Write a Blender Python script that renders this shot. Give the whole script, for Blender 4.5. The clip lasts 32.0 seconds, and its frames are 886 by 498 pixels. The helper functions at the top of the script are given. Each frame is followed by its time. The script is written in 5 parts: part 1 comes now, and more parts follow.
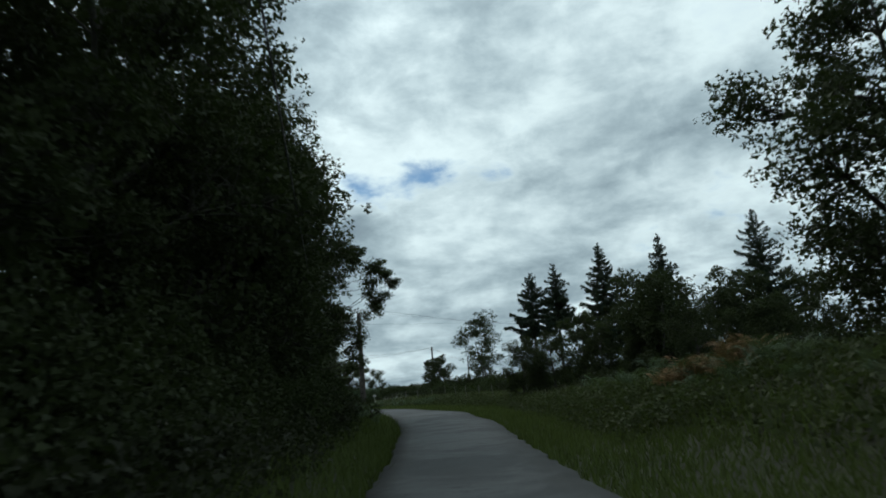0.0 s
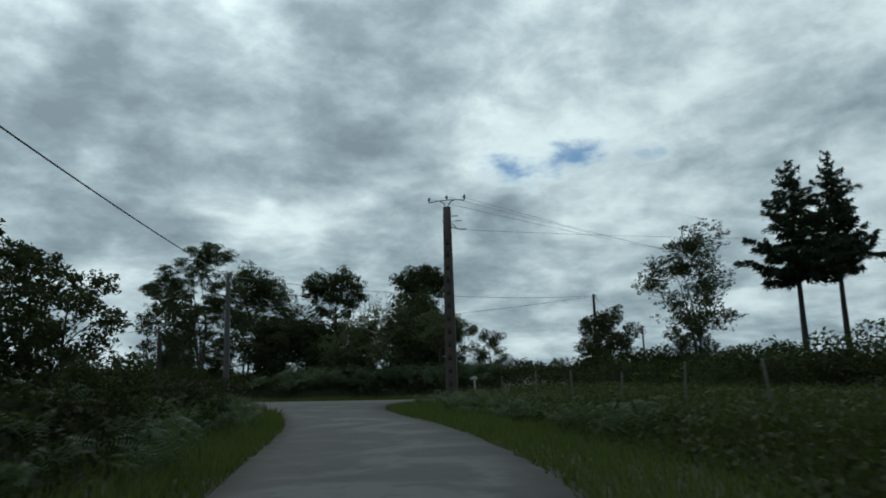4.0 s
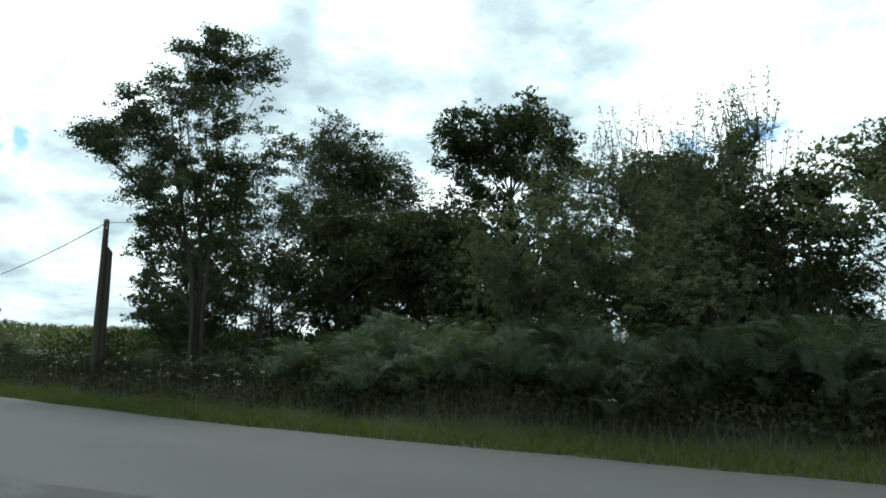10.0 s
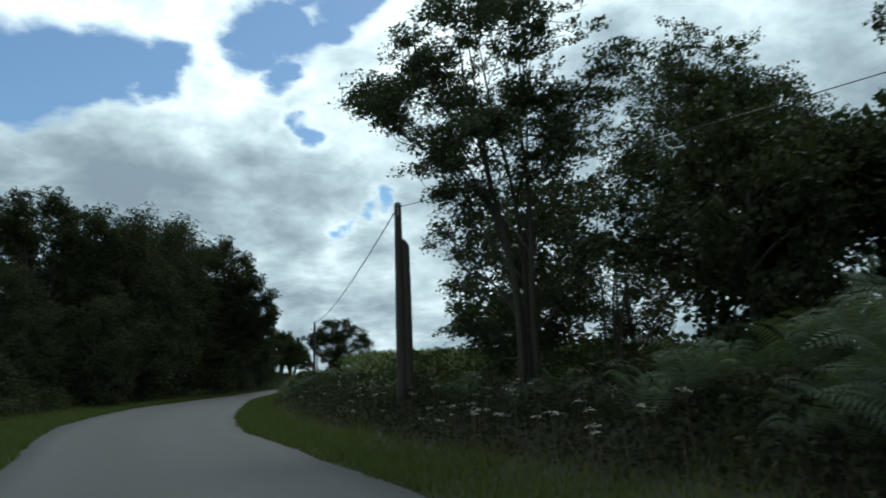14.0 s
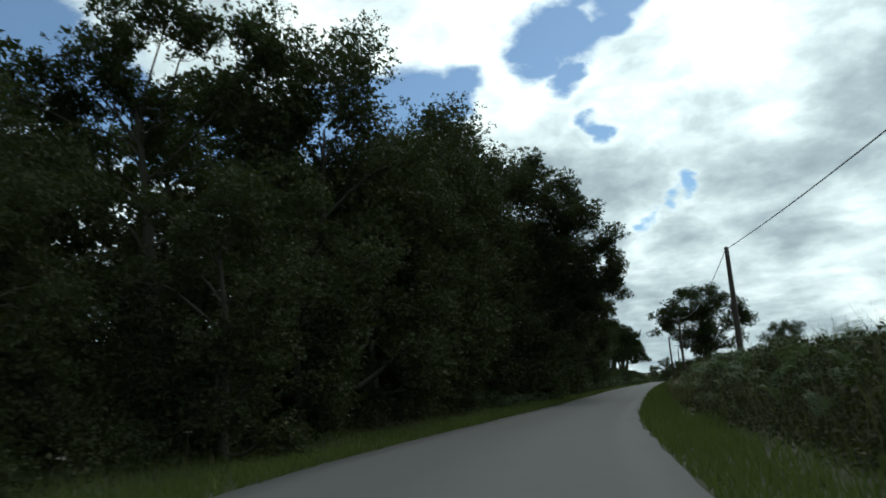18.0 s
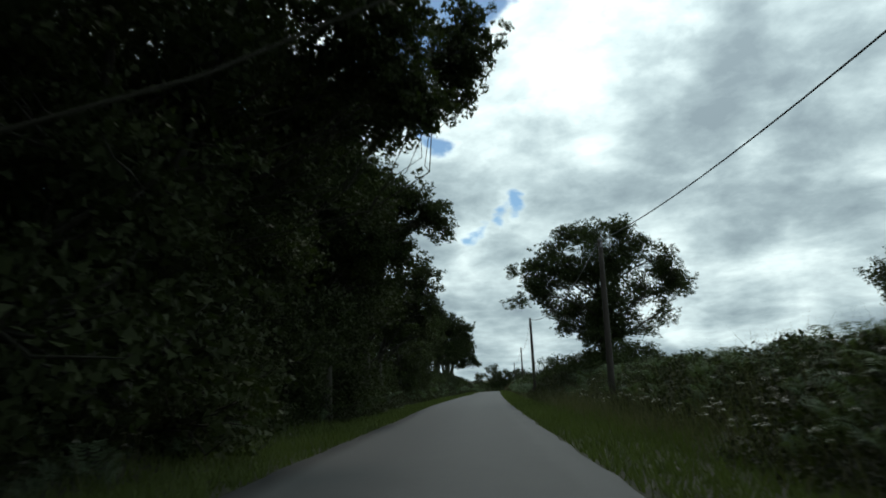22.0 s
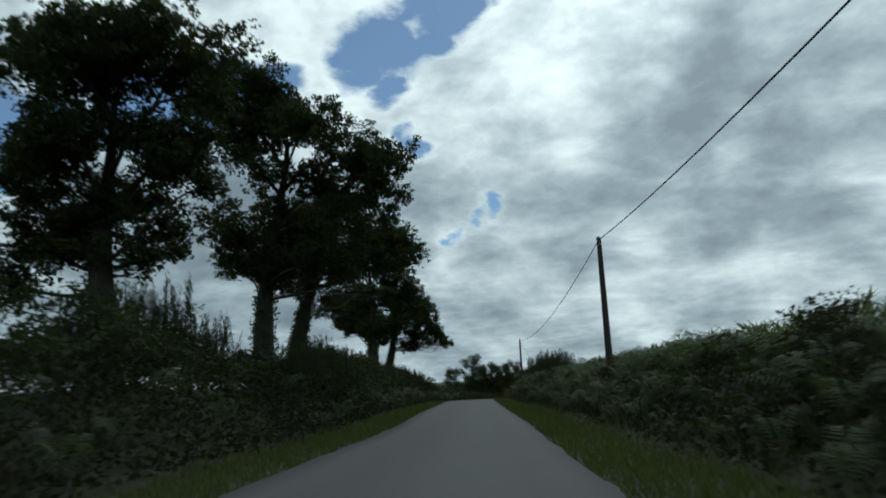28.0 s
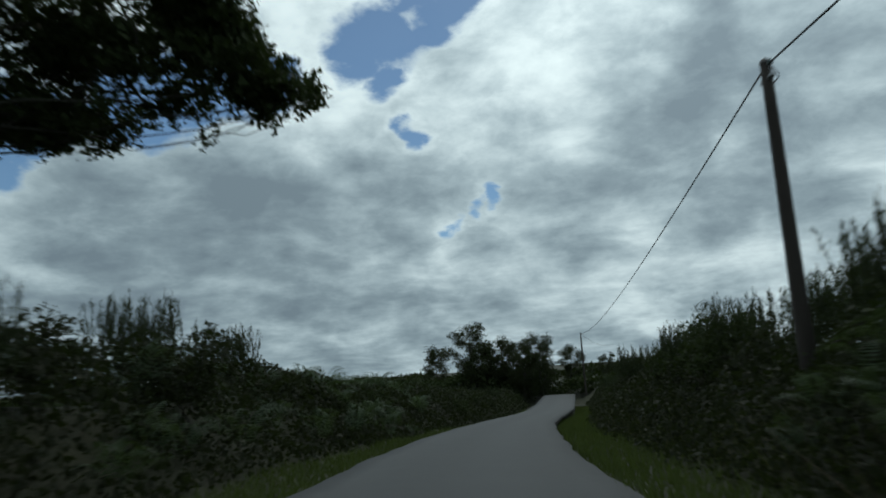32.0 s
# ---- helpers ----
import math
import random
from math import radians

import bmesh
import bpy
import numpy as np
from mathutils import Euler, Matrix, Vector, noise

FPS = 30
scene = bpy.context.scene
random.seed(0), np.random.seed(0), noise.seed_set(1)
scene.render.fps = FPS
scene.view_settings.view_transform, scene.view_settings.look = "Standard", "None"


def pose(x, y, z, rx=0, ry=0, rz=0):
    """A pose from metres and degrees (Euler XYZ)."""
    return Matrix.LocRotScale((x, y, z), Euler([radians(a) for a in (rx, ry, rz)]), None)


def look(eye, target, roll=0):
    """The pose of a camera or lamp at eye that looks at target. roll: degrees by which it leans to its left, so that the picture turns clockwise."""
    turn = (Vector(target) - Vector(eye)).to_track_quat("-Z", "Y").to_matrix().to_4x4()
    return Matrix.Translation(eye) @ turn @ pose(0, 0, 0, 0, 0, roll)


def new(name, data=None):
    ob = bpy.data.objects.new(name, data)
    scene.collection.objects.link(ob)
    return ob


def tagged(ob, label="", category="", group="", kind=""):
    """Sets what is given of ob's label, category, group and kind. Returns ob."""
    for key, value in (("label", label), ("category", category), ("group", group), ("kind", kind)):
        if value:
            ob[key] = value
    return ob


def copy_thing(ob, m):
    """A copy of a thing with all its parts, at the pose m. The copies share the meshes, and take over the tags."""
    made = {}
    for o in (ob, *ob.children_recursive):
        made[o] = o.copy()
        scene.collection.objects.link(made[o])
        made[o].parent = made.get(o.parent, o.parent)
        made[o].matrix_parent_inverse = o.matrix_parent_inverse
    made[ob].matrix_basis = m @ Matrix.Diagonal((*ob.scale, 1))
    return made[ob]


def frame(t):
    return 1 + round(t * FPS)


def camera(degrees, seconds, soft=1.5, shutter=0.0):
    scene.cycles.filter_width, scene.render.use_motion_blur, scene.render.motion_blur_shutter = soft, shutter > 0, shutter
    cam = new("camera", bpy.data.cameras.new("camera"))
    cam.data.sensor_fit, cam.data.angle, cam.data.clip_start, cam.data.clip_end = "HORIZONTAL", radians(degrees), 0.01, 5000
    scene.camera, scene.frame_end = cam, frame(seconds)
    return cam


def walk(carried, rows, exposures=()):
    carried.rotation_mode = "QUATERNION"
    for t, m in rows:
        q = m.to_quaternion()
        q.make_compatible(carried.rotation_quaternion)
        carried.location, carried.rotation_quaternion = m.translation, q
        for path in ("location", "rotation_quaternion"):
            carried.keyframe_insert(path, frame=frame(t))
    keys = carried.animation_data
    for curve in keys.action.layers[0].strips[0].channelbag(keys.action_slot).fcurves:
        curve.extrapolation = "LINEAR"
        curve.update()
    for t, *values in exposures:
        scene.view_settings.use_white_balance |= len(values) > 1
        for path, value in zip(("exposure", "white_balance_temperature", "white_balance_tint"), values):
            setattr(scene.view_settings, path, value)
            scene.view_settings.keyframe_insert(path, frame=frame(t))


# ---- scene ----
# ---- the camera and its way ----
LENS = 62.7
ROWS = [
    (0.0, -8.06, -12.17, 1.30, -58.80, 10.89, 4.65),
    (0.5, -2.60, -9.15, 1.30, -60.10, 10.79, 4.74),
    (1.0, 2.78, -6.10, 1.30, -59.11, 10.60, 3.85),
    (1.5, 8.01, -2.99, 1.30, -58.12, 10.53, 2.85),
    (2.0, 13.08, 0.22, 1.30, -56.83, 10.34, 1.20),
    (2.5, 17.93, 3.49, 1.30, -55.44, 9.94, -0.14),
    (3.0, 22.48, 6.78, 1.30, -53.53, 9.69, -0.48),
    (3.5, 26.66, 10.03, 1.30, -50.95, 9.99, 0.13),
    (4.0, 30.57, 13.35, 1.30, -47.58, 9.93, 1.55),
    (4.5, 33.76, 16.53, 1.30, -44.96, 10.14, 1.91),
    (6.5, 44.75, 29.95, 1.30, -38.52, 10.36, 0.61),
    (7.0, 46.86, 32.77, 1.30, -37.17, 9.94, 0.58),
    (7.5, 48.77, 35.40, 1.30, -36.19, 9.94, 0.09),
    (8.0, 50.49, 37.74, 1.30, -35.79, 9.54, -0.51),
    (8.5, 51.92, 39.55, 1.30, -35.57, 9.20, -1.29),
    (9.0, 53.14, 41.11, 1.30, -35.43, 8.82, -1.69),
    (9.5, 54.12, 42.34, 1.30, -35.16, 8.77, -1.53),
    (10.0, 54.98, 43.43, 1.30, -34.53, 8.55, -1.15),
    (10.5, 55.57, 44.23, 1.30, -33.99, 8.49, -1.05),
    (11.0, 55.99, 44.84, 1.30, -33.46, 8.51, -0.66),
    (11.5, 56.35, 45.41, 1.30, -32.93, 8.82, -0.05),
    (12.0, 56.74, 46.11, 1.30, -32.20, 9.08, 0.37),
    (12.5, 57.18, 47.04, 1.30, -30.62, 9.11, 0.60),
    (13.0, 57.60, 48.36, 1.30, -23.05, 9.16, 0.99),
    (13.5, 57.96, 50.10, 1.30, -15.48, 9.51, 0.90),
    (14.0, 58.12, 52.32, 1.30, -7.37, 9.98, 1.99),
    (14.5, 58.08, 54.77, 1.30, 0.96, 10.43, 2.83),
    (15.0, 57.74, 57.46, 1.30, 8.17, 10.66, 2.86),
    (15.5, 57.30, 60.32, 1.30, 12.42, 10.72, 3.03),
    (17.5, 52.92, 82.74, 1.30, 17.80, 10.98, 4.39),
    (18.0, 51.80, 87.95, 1.30, 17.09, 11.17, 4.10),
    (18.5, 50.88, 93.23, 1.30, 12.81, 10.96, 3.93),
    (19.0, 50.15, 98.68, 1.30, 10.58, 10.69, 3.05),
    (19.5, 49.67, 104.08, 1.30, 8.86, 10.55, 2.86),
    (20.0, 49.23, 109.63, 1.30, 6.94, 10.52, 2.87),
    (20.5, 48.87, 115.31, 1.30, 4.99, 10.50, 2.67),
    (21.0, 48.66, 121.33, 1.30, 3.92, 10.61, 2.82),
    (21.5, 48.50, 127.51, 1.30, 3.35, 10.69, 2.71),
    (22.0, 48.34, 133.96, 1.30, 3.34, 10.80, 2.78),
    (22.5, 48.20, 140.60, 1.30, 3.30, 11.00, 2.48),
    (23.0, 47.99, 147.22, 1.30, 2.92, 11.20, 1.87),
    (23.5, 47.95, 153.65, 1.30, 2.70, 11.37, 1.49),
    (24.0, 47.96, 160.15, 1.30, 2.47, 11.30, 1.19),
    (24.5, 47.98, 166.64, 1.30, 2.19, 11.46, 1.88),
    (25.0, 48.06, 173.21, 1.30, 1.98, 11.29, 2.13),
    (25.5, 48.17, 179.79, 1.30, 1.93, 11.37, 2.12),
    (27.5, 48.35, 214.42, 1.30, 1.61, 11.11, 2.56),
    (28.0, 48.47, 222.50, 1.30, 1.55, 10.81, 2.69),
    (28.5, 48.62, 230.40, 1.30, 1.55, 10.53, 2.91),
    (29.0, 48.88, 238.54, 1.30, 1.52, 10.19, 2.51),
    (29.5, 49.03, 247.15, 1.30, 1.51, 10.11, 2.96),
    (30.0, 49.15, 256.04, 1.30, 1.35, 9.91, 2.18),
    (30.5, 49.32, 265.06, 1.30, 1.35, 9.86, 2.29),
    (31.0, 49.45, 274.32, 1.30, 1.39, 9.99, 2.13),
    (31.5, 49.61, 283.53, 1.30, 1.56, 10.04, 2.88),
    (32.0, 49.72, 292.79, 1.30, 1.61, 10.15, 3.39),
]
cam = camera(LENS, 32.0, soft=1.75, shutter=0.22)
walk(cam, [(t, pose(x, y, z, 90 + pitch, roll, yaw)) for t, x, y, z, yaw, pitch, roll in ROWS],
     exposures=[(0.0, 0.05, 6500, 10), (1.5, 0.0, 6510, 10), (3.0, -0.18, 6520, 10), (4.5, -0.08, 6530, 10), (8.0, 0.35, 6750, 10), (9.5, 0.85, 6850, 10), (11.0, 1.45, 6680, 10), (12.2, 1.75, 6560, 10), (13.1, 1.7, 6520, 10), (13.6, 1.0, 6500, 10), (14.2, 0.2, 6500, 10), (15.5, 0.05, 6500, 10), (18.0, 0.45, 6850, 10), (20.0, 0.42, 6850, 10), (22.0, 0.3, 6820, 10), (23.5, 0.15, 6770, 10), (25.0, -0.08, 6650, 10), (27.5, -0.1, 6540, 10), (30.0, -0.14, 6520, 10), (32.0, -0.26, 6520, 10)])

# ---- light ----
SUN_YAW, SUN_UP = radians(-20), radians(52)
sun_dir = Vector((-math.sin(SUN_YAW) * math.cos(SUN_UP), math.cos(SUN_YAW) * math.cos(SUN_UP), math.sin(SUN_UP)))
sun = new("sun", bpy.data.lights.new("sun", "SUN"))
sun.data.energy, sun.data.angle, sun.data.color = 0.6, radians(12), (1.0, 0.96, 0.9)
sun.matrix_world = look(sun_dir * 300, (0, 0, 0))


class Graph:
    """Short notation for node trees."""

    def __init__(self, tree):
        self.tree = tree
        tree.nodes.clear()

    def add(self, kind, ins=None, **props):
        n = self.tree.nodes.new("ShaderNode" + kind)
        for k, v in props.items():
            setattr(n, k, v)
        for k, v in (ins or {}).items():
            if isinstance(v, bpy.types.NodeSocket):
                self.tree.links.new(v, n.inputs[k])
            else:
                n.inputs[k].default_value = v
        return n

    def math(self, op, a, b=0.0, c=0.0, clamp=False):
        return self.add("Math", {0: a, 1: b, 2: c}, operation=op, use_clamp=clamp).outputs[0]

    def noise(self, vec, scale, detail=4.0, rough=0.55, distort=0.0):
        return self.add("TexNoise", {"Vector": vec, "Scale": scale, "Detail": detail, "Roughness": rough, "Distortion": distort}).outputs["Fac"]

    def ramp(self, fac, stops):
        n = self.add("ValToRGB", {"Fac": fac})
        el = n.color_ramp.elements
        while len(el) < len(stops):
            el.new(0.5)
        for e, (p, c) in zip(el, stops):
            e.position, e.color = p, (*c, 1.0) if len(c) == 3 else c
        return n.outputs["Color"]

    def mix(self, fac, a, b, blend="MIX"):
        n = self.add("Mix", {"Factor": fac}, data_type="RGBA", blend_type=blend)
        for sock, v in ((n.inputs[6], a), (n.inputs[7], b)):
            if isinstance(v, bpy.types.NodeSocket):
                self.tree.links.new(v, sock)
            else:
                sock.default_value = (*v, 1.0)
        return n.outputs[2]


def grey(v):
    return (v, v, v)


def unit(yaw, up):
    a, b = radians(yaw), radians(up)
    return (-math.sin(a) * math.cos(b), math.cos(a) * math.cos(b), math.sin(b))


def build_sky():
    world = bpy.data.worlds.new("sky")
    scene.world = world
    world.use_nodes = True
    g = Graph(world.node_tree)
    d = g.add("TexCoord").outputs["Generated"]
    sep = g.add("SeparateXYZ", {0: d})
    x, y, z = sep.outputs
    up = g.math("ADD", g.math("MAXIMUM", z, 0.0), 0.20)
    flat = g.add("CombineXYZ", {0: g.math("DIVIDE", x, up), 1: g.math("DIVIDE", y, up), 2: 0.0}).outputs[0]

    puff = g.add("VectorMath", {0: d, 1: (1.0, 1.0, 1.7)}, operation="MULTIPLY").outputs[0]
    curl = g.add("TexNoise", {"Vector": puff, "Scale": 10.0, "Detail": 6.0, "Roughness": 0.52}).outputs["Color"]
    curl = g.add("VectorMath", {0: g.add("VectorMath", {0: curl, 1: (0.5, 0.5, 0.5)}, operation="SUBTRACT").outputs[0], 1: (0.11, 0.11, 0.08), 2: d}, operation="MULTIPLY_ADD").outputs[0]

    def spots(items, squeeze=1.0):
        """A smooth mask, 1 in the middle of each spot, with ragged rims."""
        total = 0.0
        e = g.add("VectorMath", {0: curl, 1: (1.0, 1.0, squeeze)}, operation="MULTIPLY").outputs[0]
        for yaw, height, wide in items:
            ux, uy, uz = unit(yaw, height)
            n = g.add("VectorMath", {0: e, 1: (ux, uy, uz * squeeze)}, operation="DISTANCE").outputs["Value"]
            total = g.math("MAXIMUM", g.math("SUBTRACT", 1.0, g.math("DIVIDE", n, radians(wide * 1.5)), clamp=True), total)
        return total

    def thick(shift):
        """Thickness of the cloud sheet over a point of it, in steps of heaps and wisps."""
        p = g.add("VectorMath", {0: flat, 1: shift}, operation="ADD").outputs[0]
        bend = g.add("TexNoise", {"Vector": p, "Scale": 1.7, "Detail": 3.0}).outputs["Color"]
        p = g.add("VectorMath", {0: bend, 1: (0.34, 0.34, 0.34), 2: p}, operation="MULTIPLY_ADD").outputs[0]
        heap = g.noise(p, 2.9, 9.0, 0.55)
        wide = g.noise(p, 0.75, 2.0, 0.5)
        return g.math("ADD", g.math("MULTIPLY_ADD", g.math("SUBTRACT", heap, 0.5), 1.75, 0.475), g.math("MULTIPLY", g.math("SUBTRACT", wide, 0.5), 0.40))

    deep = thick((0.0, 0.0, 0.0))
    toward = g.math("SUBTRACT", thick((0.05, 0.13, 0.0)), deep)
    billow = g.noise(puff, 9.5, 9.0, 0.57, 0.2)
    body = g.math("ADD", g.math("MAXIMUM", deep, 0.16), g.math("MULTIPLY", g.math("POWER", spots(HEAVY), 0.7), 0.42))
    low = g.add("MapRange", {0: z, 1: 0.0, 2: 0.20, 3: 0.13, 4: 0.0}).outputs[0]
    body = g.math("ADD", low, g.math("SUBTRACT", body, g.math("MULTIPLY", spots(THIN), 0.26)))
    body = g.math("MULTIPLY_ADD", g.math("SUBTRACT", billow, 0.5), 1.15, body)
    hole = g.math("ADD", spots(GAPS), g.math("MULTIPLY", spots(STREAKS, 2.2), 0.42))
    left = g.math("SUBTRACT", g.math("MAXIMUM", body, 0.10), g.math("MULTIPLY", hole, 1.25))
    shade = g.math("MULTIPLY_ADD", toward, 0.48, g.math("MAXIMUM", g.math("MULTIPLY_ADD", hole, -0.35, body), 0.0))
    cloud = g.ramp(shade, [(0.0, (0.72, 0.88, 0.92)), (0.12, (0.76, 0.925, 0.945)), (0.26, (0.68, 0.835, 0.865)), (0.42, (0.53, 0.67, 0.71)), (0.60, (0.385, 0.505, 0.55)), (0.80, (0.27, 0.365, 0.41)), (1.0, (0.20, 0.275, 0.32))])
    # the veil is brightest round the hidden sun
    near = g.add("VectorMath", {0: d, 1: tuple(sun_dir)}, operation="DOT_PRODUCT").outputs["Value"]
    glow = g.math("POWER", g.math("MAXIMUM", near, 0.0), 6.0)
    cloud = g.mix(1.0, cloud, g.add("CombineColor", {0: g.math("MULTIPLY_ADD", glow, 0.85, 0.80), 1: g.math("MULTIPLY_ADD", glow, 0.78, 0.81), 2: g.math("MULTIPLY_ADD", glow, 0.74, 0.82)}).outputs[0], "MULTIPLY")
    # gaps in the cloud, where the blue shows
    blue = g.add("MapRange", {0: left, 1: 0.06, 2: -0.36, 3: 0.0, 4: 0.97}, interpolation_type="SMOOTHSTEP").outputs[0]
    sky = g.add("TexSky", sky_type="NISHITA", sun_disc=False, sun_elevation=SUN_UP, sun_rotation=-SUN_YAW, air_density=1.0, dust_density=0.3, ozone_density=1.6)
    b1 = g.add("Background", {"Color": g.mix(1.0, sky.outputs[0], (0.70, 0.92, 1.0), "MULTIPLY"), "Strength": 0.08}).outputs[0]
    b2 = g.add("Background", {"Color": cloud, "Strength": 1.12}).outputs[0]
    m = g.add("MixShader", {0: blue, 1: b2, 2: b1}).outputs[0]
    g.add("OutputWorld", {"Surface": m})


# yaw, height, width of each gap in degrees
GAPS = [(1.4, 27.5, 3.0), (4.3, 26.0, 3.1), (6.7, 25.4, 2.7), (4.7, 23.4, 2.1), (-1.6, 28.6, 2.3), (3.0, 19.0, 1.2), (0.2, 12.3, 1.3), (-3.2, 14.0, 1.3), (-1.6, 13.2, 1.2),
        (33.0, 18.6, 4.8), (29.6, 19.1, 4.2), (26.2, 19.5, 4.2), (23.0, 19.7, 4.0), (21.0, 21.3, 3.4), (17.5, 22.5, 2.8), (14.4, 22.9, 2.4), (32.7, 15.9, 2.6), (37.0, 19.5, 5.0), (42.0, 22.0, 6.0), (47.3, 25.0, 6.5), (46.0, 17.0, 5.0)]
# long thin gaps
STREAKS = [(-54.5, 15.6, 5.0), (-59.0, 16.0, 6.0), (-64.0, 16.4, 5.0), (-69.0, 17.0, 5.5), (-76.4, 15.5, 6.5), (-79.0, 10.0, 5.0)]
# thinner, brighter cloud
THIN = [(-4.0, 24.5, 6.0), (-9.0, 23.0, 6.0), (-2.0, 20.0, 4.5), (9.0, 20.5, 5.0), (13.0, 27.5, 6.0), (-13.0, 27.5, 6.0), (24.0, 25.5, 6.0)]
# thicker, darker cloud
HEAVY = [(-27.0, 20.0, 6.0), (6.0, 13.6, 3.5), (2.5, 14.8, 3.1), (9.5, 11.6, 4.6), (14.0, 11.0, 5.4), (20.5, 11.2, 6.2), (17.9, 11.2, 6.9), (24.0, 9.9, 6.9), (9.2, 11.0, 4.6), (-9.1, 14.7, 5.4), (-13.0, 16.9, 6.2), (-24.0, 17.5, 6.9), (-41.5, 23.5, 6.9), (-50.8, 9.9, 4.6), (-2.0, 10.4, 2.3), (-46.5, 16.5, 3.8)]
build_sky()

# ---- materials ----
def material(name):
    m = bpy.data.materials.new(name)
    m.use_nodes = True
    return m, Graph(m.node_tree)


def finish(g, color, rough, height=None, bump=0.3, dist=0.02, metal=0.0, spec=0.4):
    ins = {"Base Color": color, "Roughness": rough, "Metallic": metal, "Specular IOR Level": spec}
    if height is not None:
        ins["Normal"] = g.add("Bump", {"Height": height, "Strength": bump, "Distance": dist}).outputs[0]
    b = g.add("BsdfPrincipled", ins)
    g.add("OutputMaterial", {"Surface": b.outputs[0]})


def leaf_material(name, dark, light, through_light=0.12, rough=0.65):
    m, g = material(name)
    r = g.add("NewGeometry").outputs["Random Per Island"]
    pos = g.add("TexCoord").outputs["Object"]
    patch = g.noise(pos, 0.55, 3.0)
    f = g.math("ADD", g.math("MULTIPLY", r, 0.26), g.math("MULTIPLY", patch, 0.68), clamp=True)
    col = g.add("HueSaturation", {"Saturation": 0.80, "Value": 1.0, "Color": g.mix(f, dark, light)}).outputs[0]
    b = g.add("BsdfPrincipled", {"Base Color": col, "Roughness": rough, "Specular IOR Level": 0.06}).outputs[0]
    t = g.add("BsdfTranslucent", {"Color": g.mix(0.6, col, (0.10, 0.16, 0.02))}).outputs[0]
    g.add("OutputMaterial", {"Surface": g.add("MixShader", {0: through_light, 1: b, 2: t}).outputs[0]})
    return m


def plain(name, c1, c2, scale=6.0, rough=0.7, bump=0.25, metal=0.0, fine=40.0):
    m, g = material(name)
    pos = g.add("TexCoord").outputs["Object"]
    n1, n2 = g.noise(pos, scale, 5.0), g.noise(pos, fine, 4.0)
    f = g.math("ADD", g.math("MULTIPLY", n1, 0.7), g.math("MULTIPLY", n2, 0.35), clamp=True)
    finish(g, g.mix(f, c1, c2), rough, n2, bump, 0.01, metal)
    return m


def streaked(name, c1, c2, c3, tall=0.25, rough=0.85):
    """Bark and weathered timber: streaks along z."""
    m, g = material(name)
    pos = g.add("Mapping", {"Vector": g.add("TexCoord").outputs["Object"], "Scale": (1.0, 1.0, tall)}).outputs[0]
    n1, n2 = g.noise(pos, 14.0, 6.0, 0.65, 0.8), g.noise(pos, 2.5, 3.0)
    finish(g, g.mix(g.math("MULTIPLY", n2, 0.8), g.mix(n1, c1, c2), c3), rough, n1, 0.6, 0.02)
    return m


def asphalt(name, dark, light, worn, patchy, dirt=0.0):
    m, g = material(name)
    pos = g.add("TexCoord").outputs["Object"]
    fleck = g.noise(pos, 9.0, 6.0, 0.66)
    grit, wide, mid = g.noise(pos, 60.0, 4.0, 0.7), g.noise(pos, 0.33, 5.0, 0.62, 0.9), g.noise(pos, 1.4, 6.0, 0.6, 0.5)
    track = g.add("UVMap", uv_map="across").outputs[0]
    u = g.add("SeparateXYZ", {0: track}).outputs[0]
    wheel = g.math("SINE", g.math("MULTIPLY", u, 12.566))
    wear = g.math("MULTIPLY_ADD", wheel, 0.16, g.math("MULTIPLY", mid, 0.75), clamp=True)
    base = g.mix(wear, dark, light)
    patch = g.add("MapRange", {0: wide, 1: 0.52 - 0.06 * patchy, 2: 0.60, 3: 0.0, 4: 0.75}, interpolation_type="SMOOTHSTEP").outputs[0]
    base = g.mix(g.math("MULTIPLY", patch, patchy), base, worn)
    base = g.mix(g.add("MapRange", {0: fleck, 1: 0.56, 2: 0.72, 3: 0.0, 4: 0.35}).outputs[0], base, dark)
    base = g.mix(g.math("MULTIPLY", grit, 0.24), base, grey(0.12))
    if dirt:
        rim = g.math("ABSOLUTE", g.math("SUBTRACT", u, 0.5))
        rim = g.math("ADD", rim, g.math("MULTIPLY", g.math("SUBTRACT", g.noise(pos, 0.9, 5.0, 0.6), 0.5), 0.35))
        base = g.mix(g.add("MapRange", {0: rim, 1: 0.24, 2: 0.50, 3: 0.0, 4: dirt}, interpolation_type="SMOOTHSTEP").outputs[0], base, (0.016, 0.015, 0.012))
        crack = g.noise(pos, 2.6, 7.0, 0.68, 1.2)
        base = g.mix(g.add("MapRange", {0: crack, 1: 0.54, 2: 0.66, 3: 0.0, 4: 0.6}).outputs[0], base, (0.012, 0.0125, 0.0125))
    finish(g, base, 0.78, grit, 0.5, 0.008, spec=0.35)
    return m


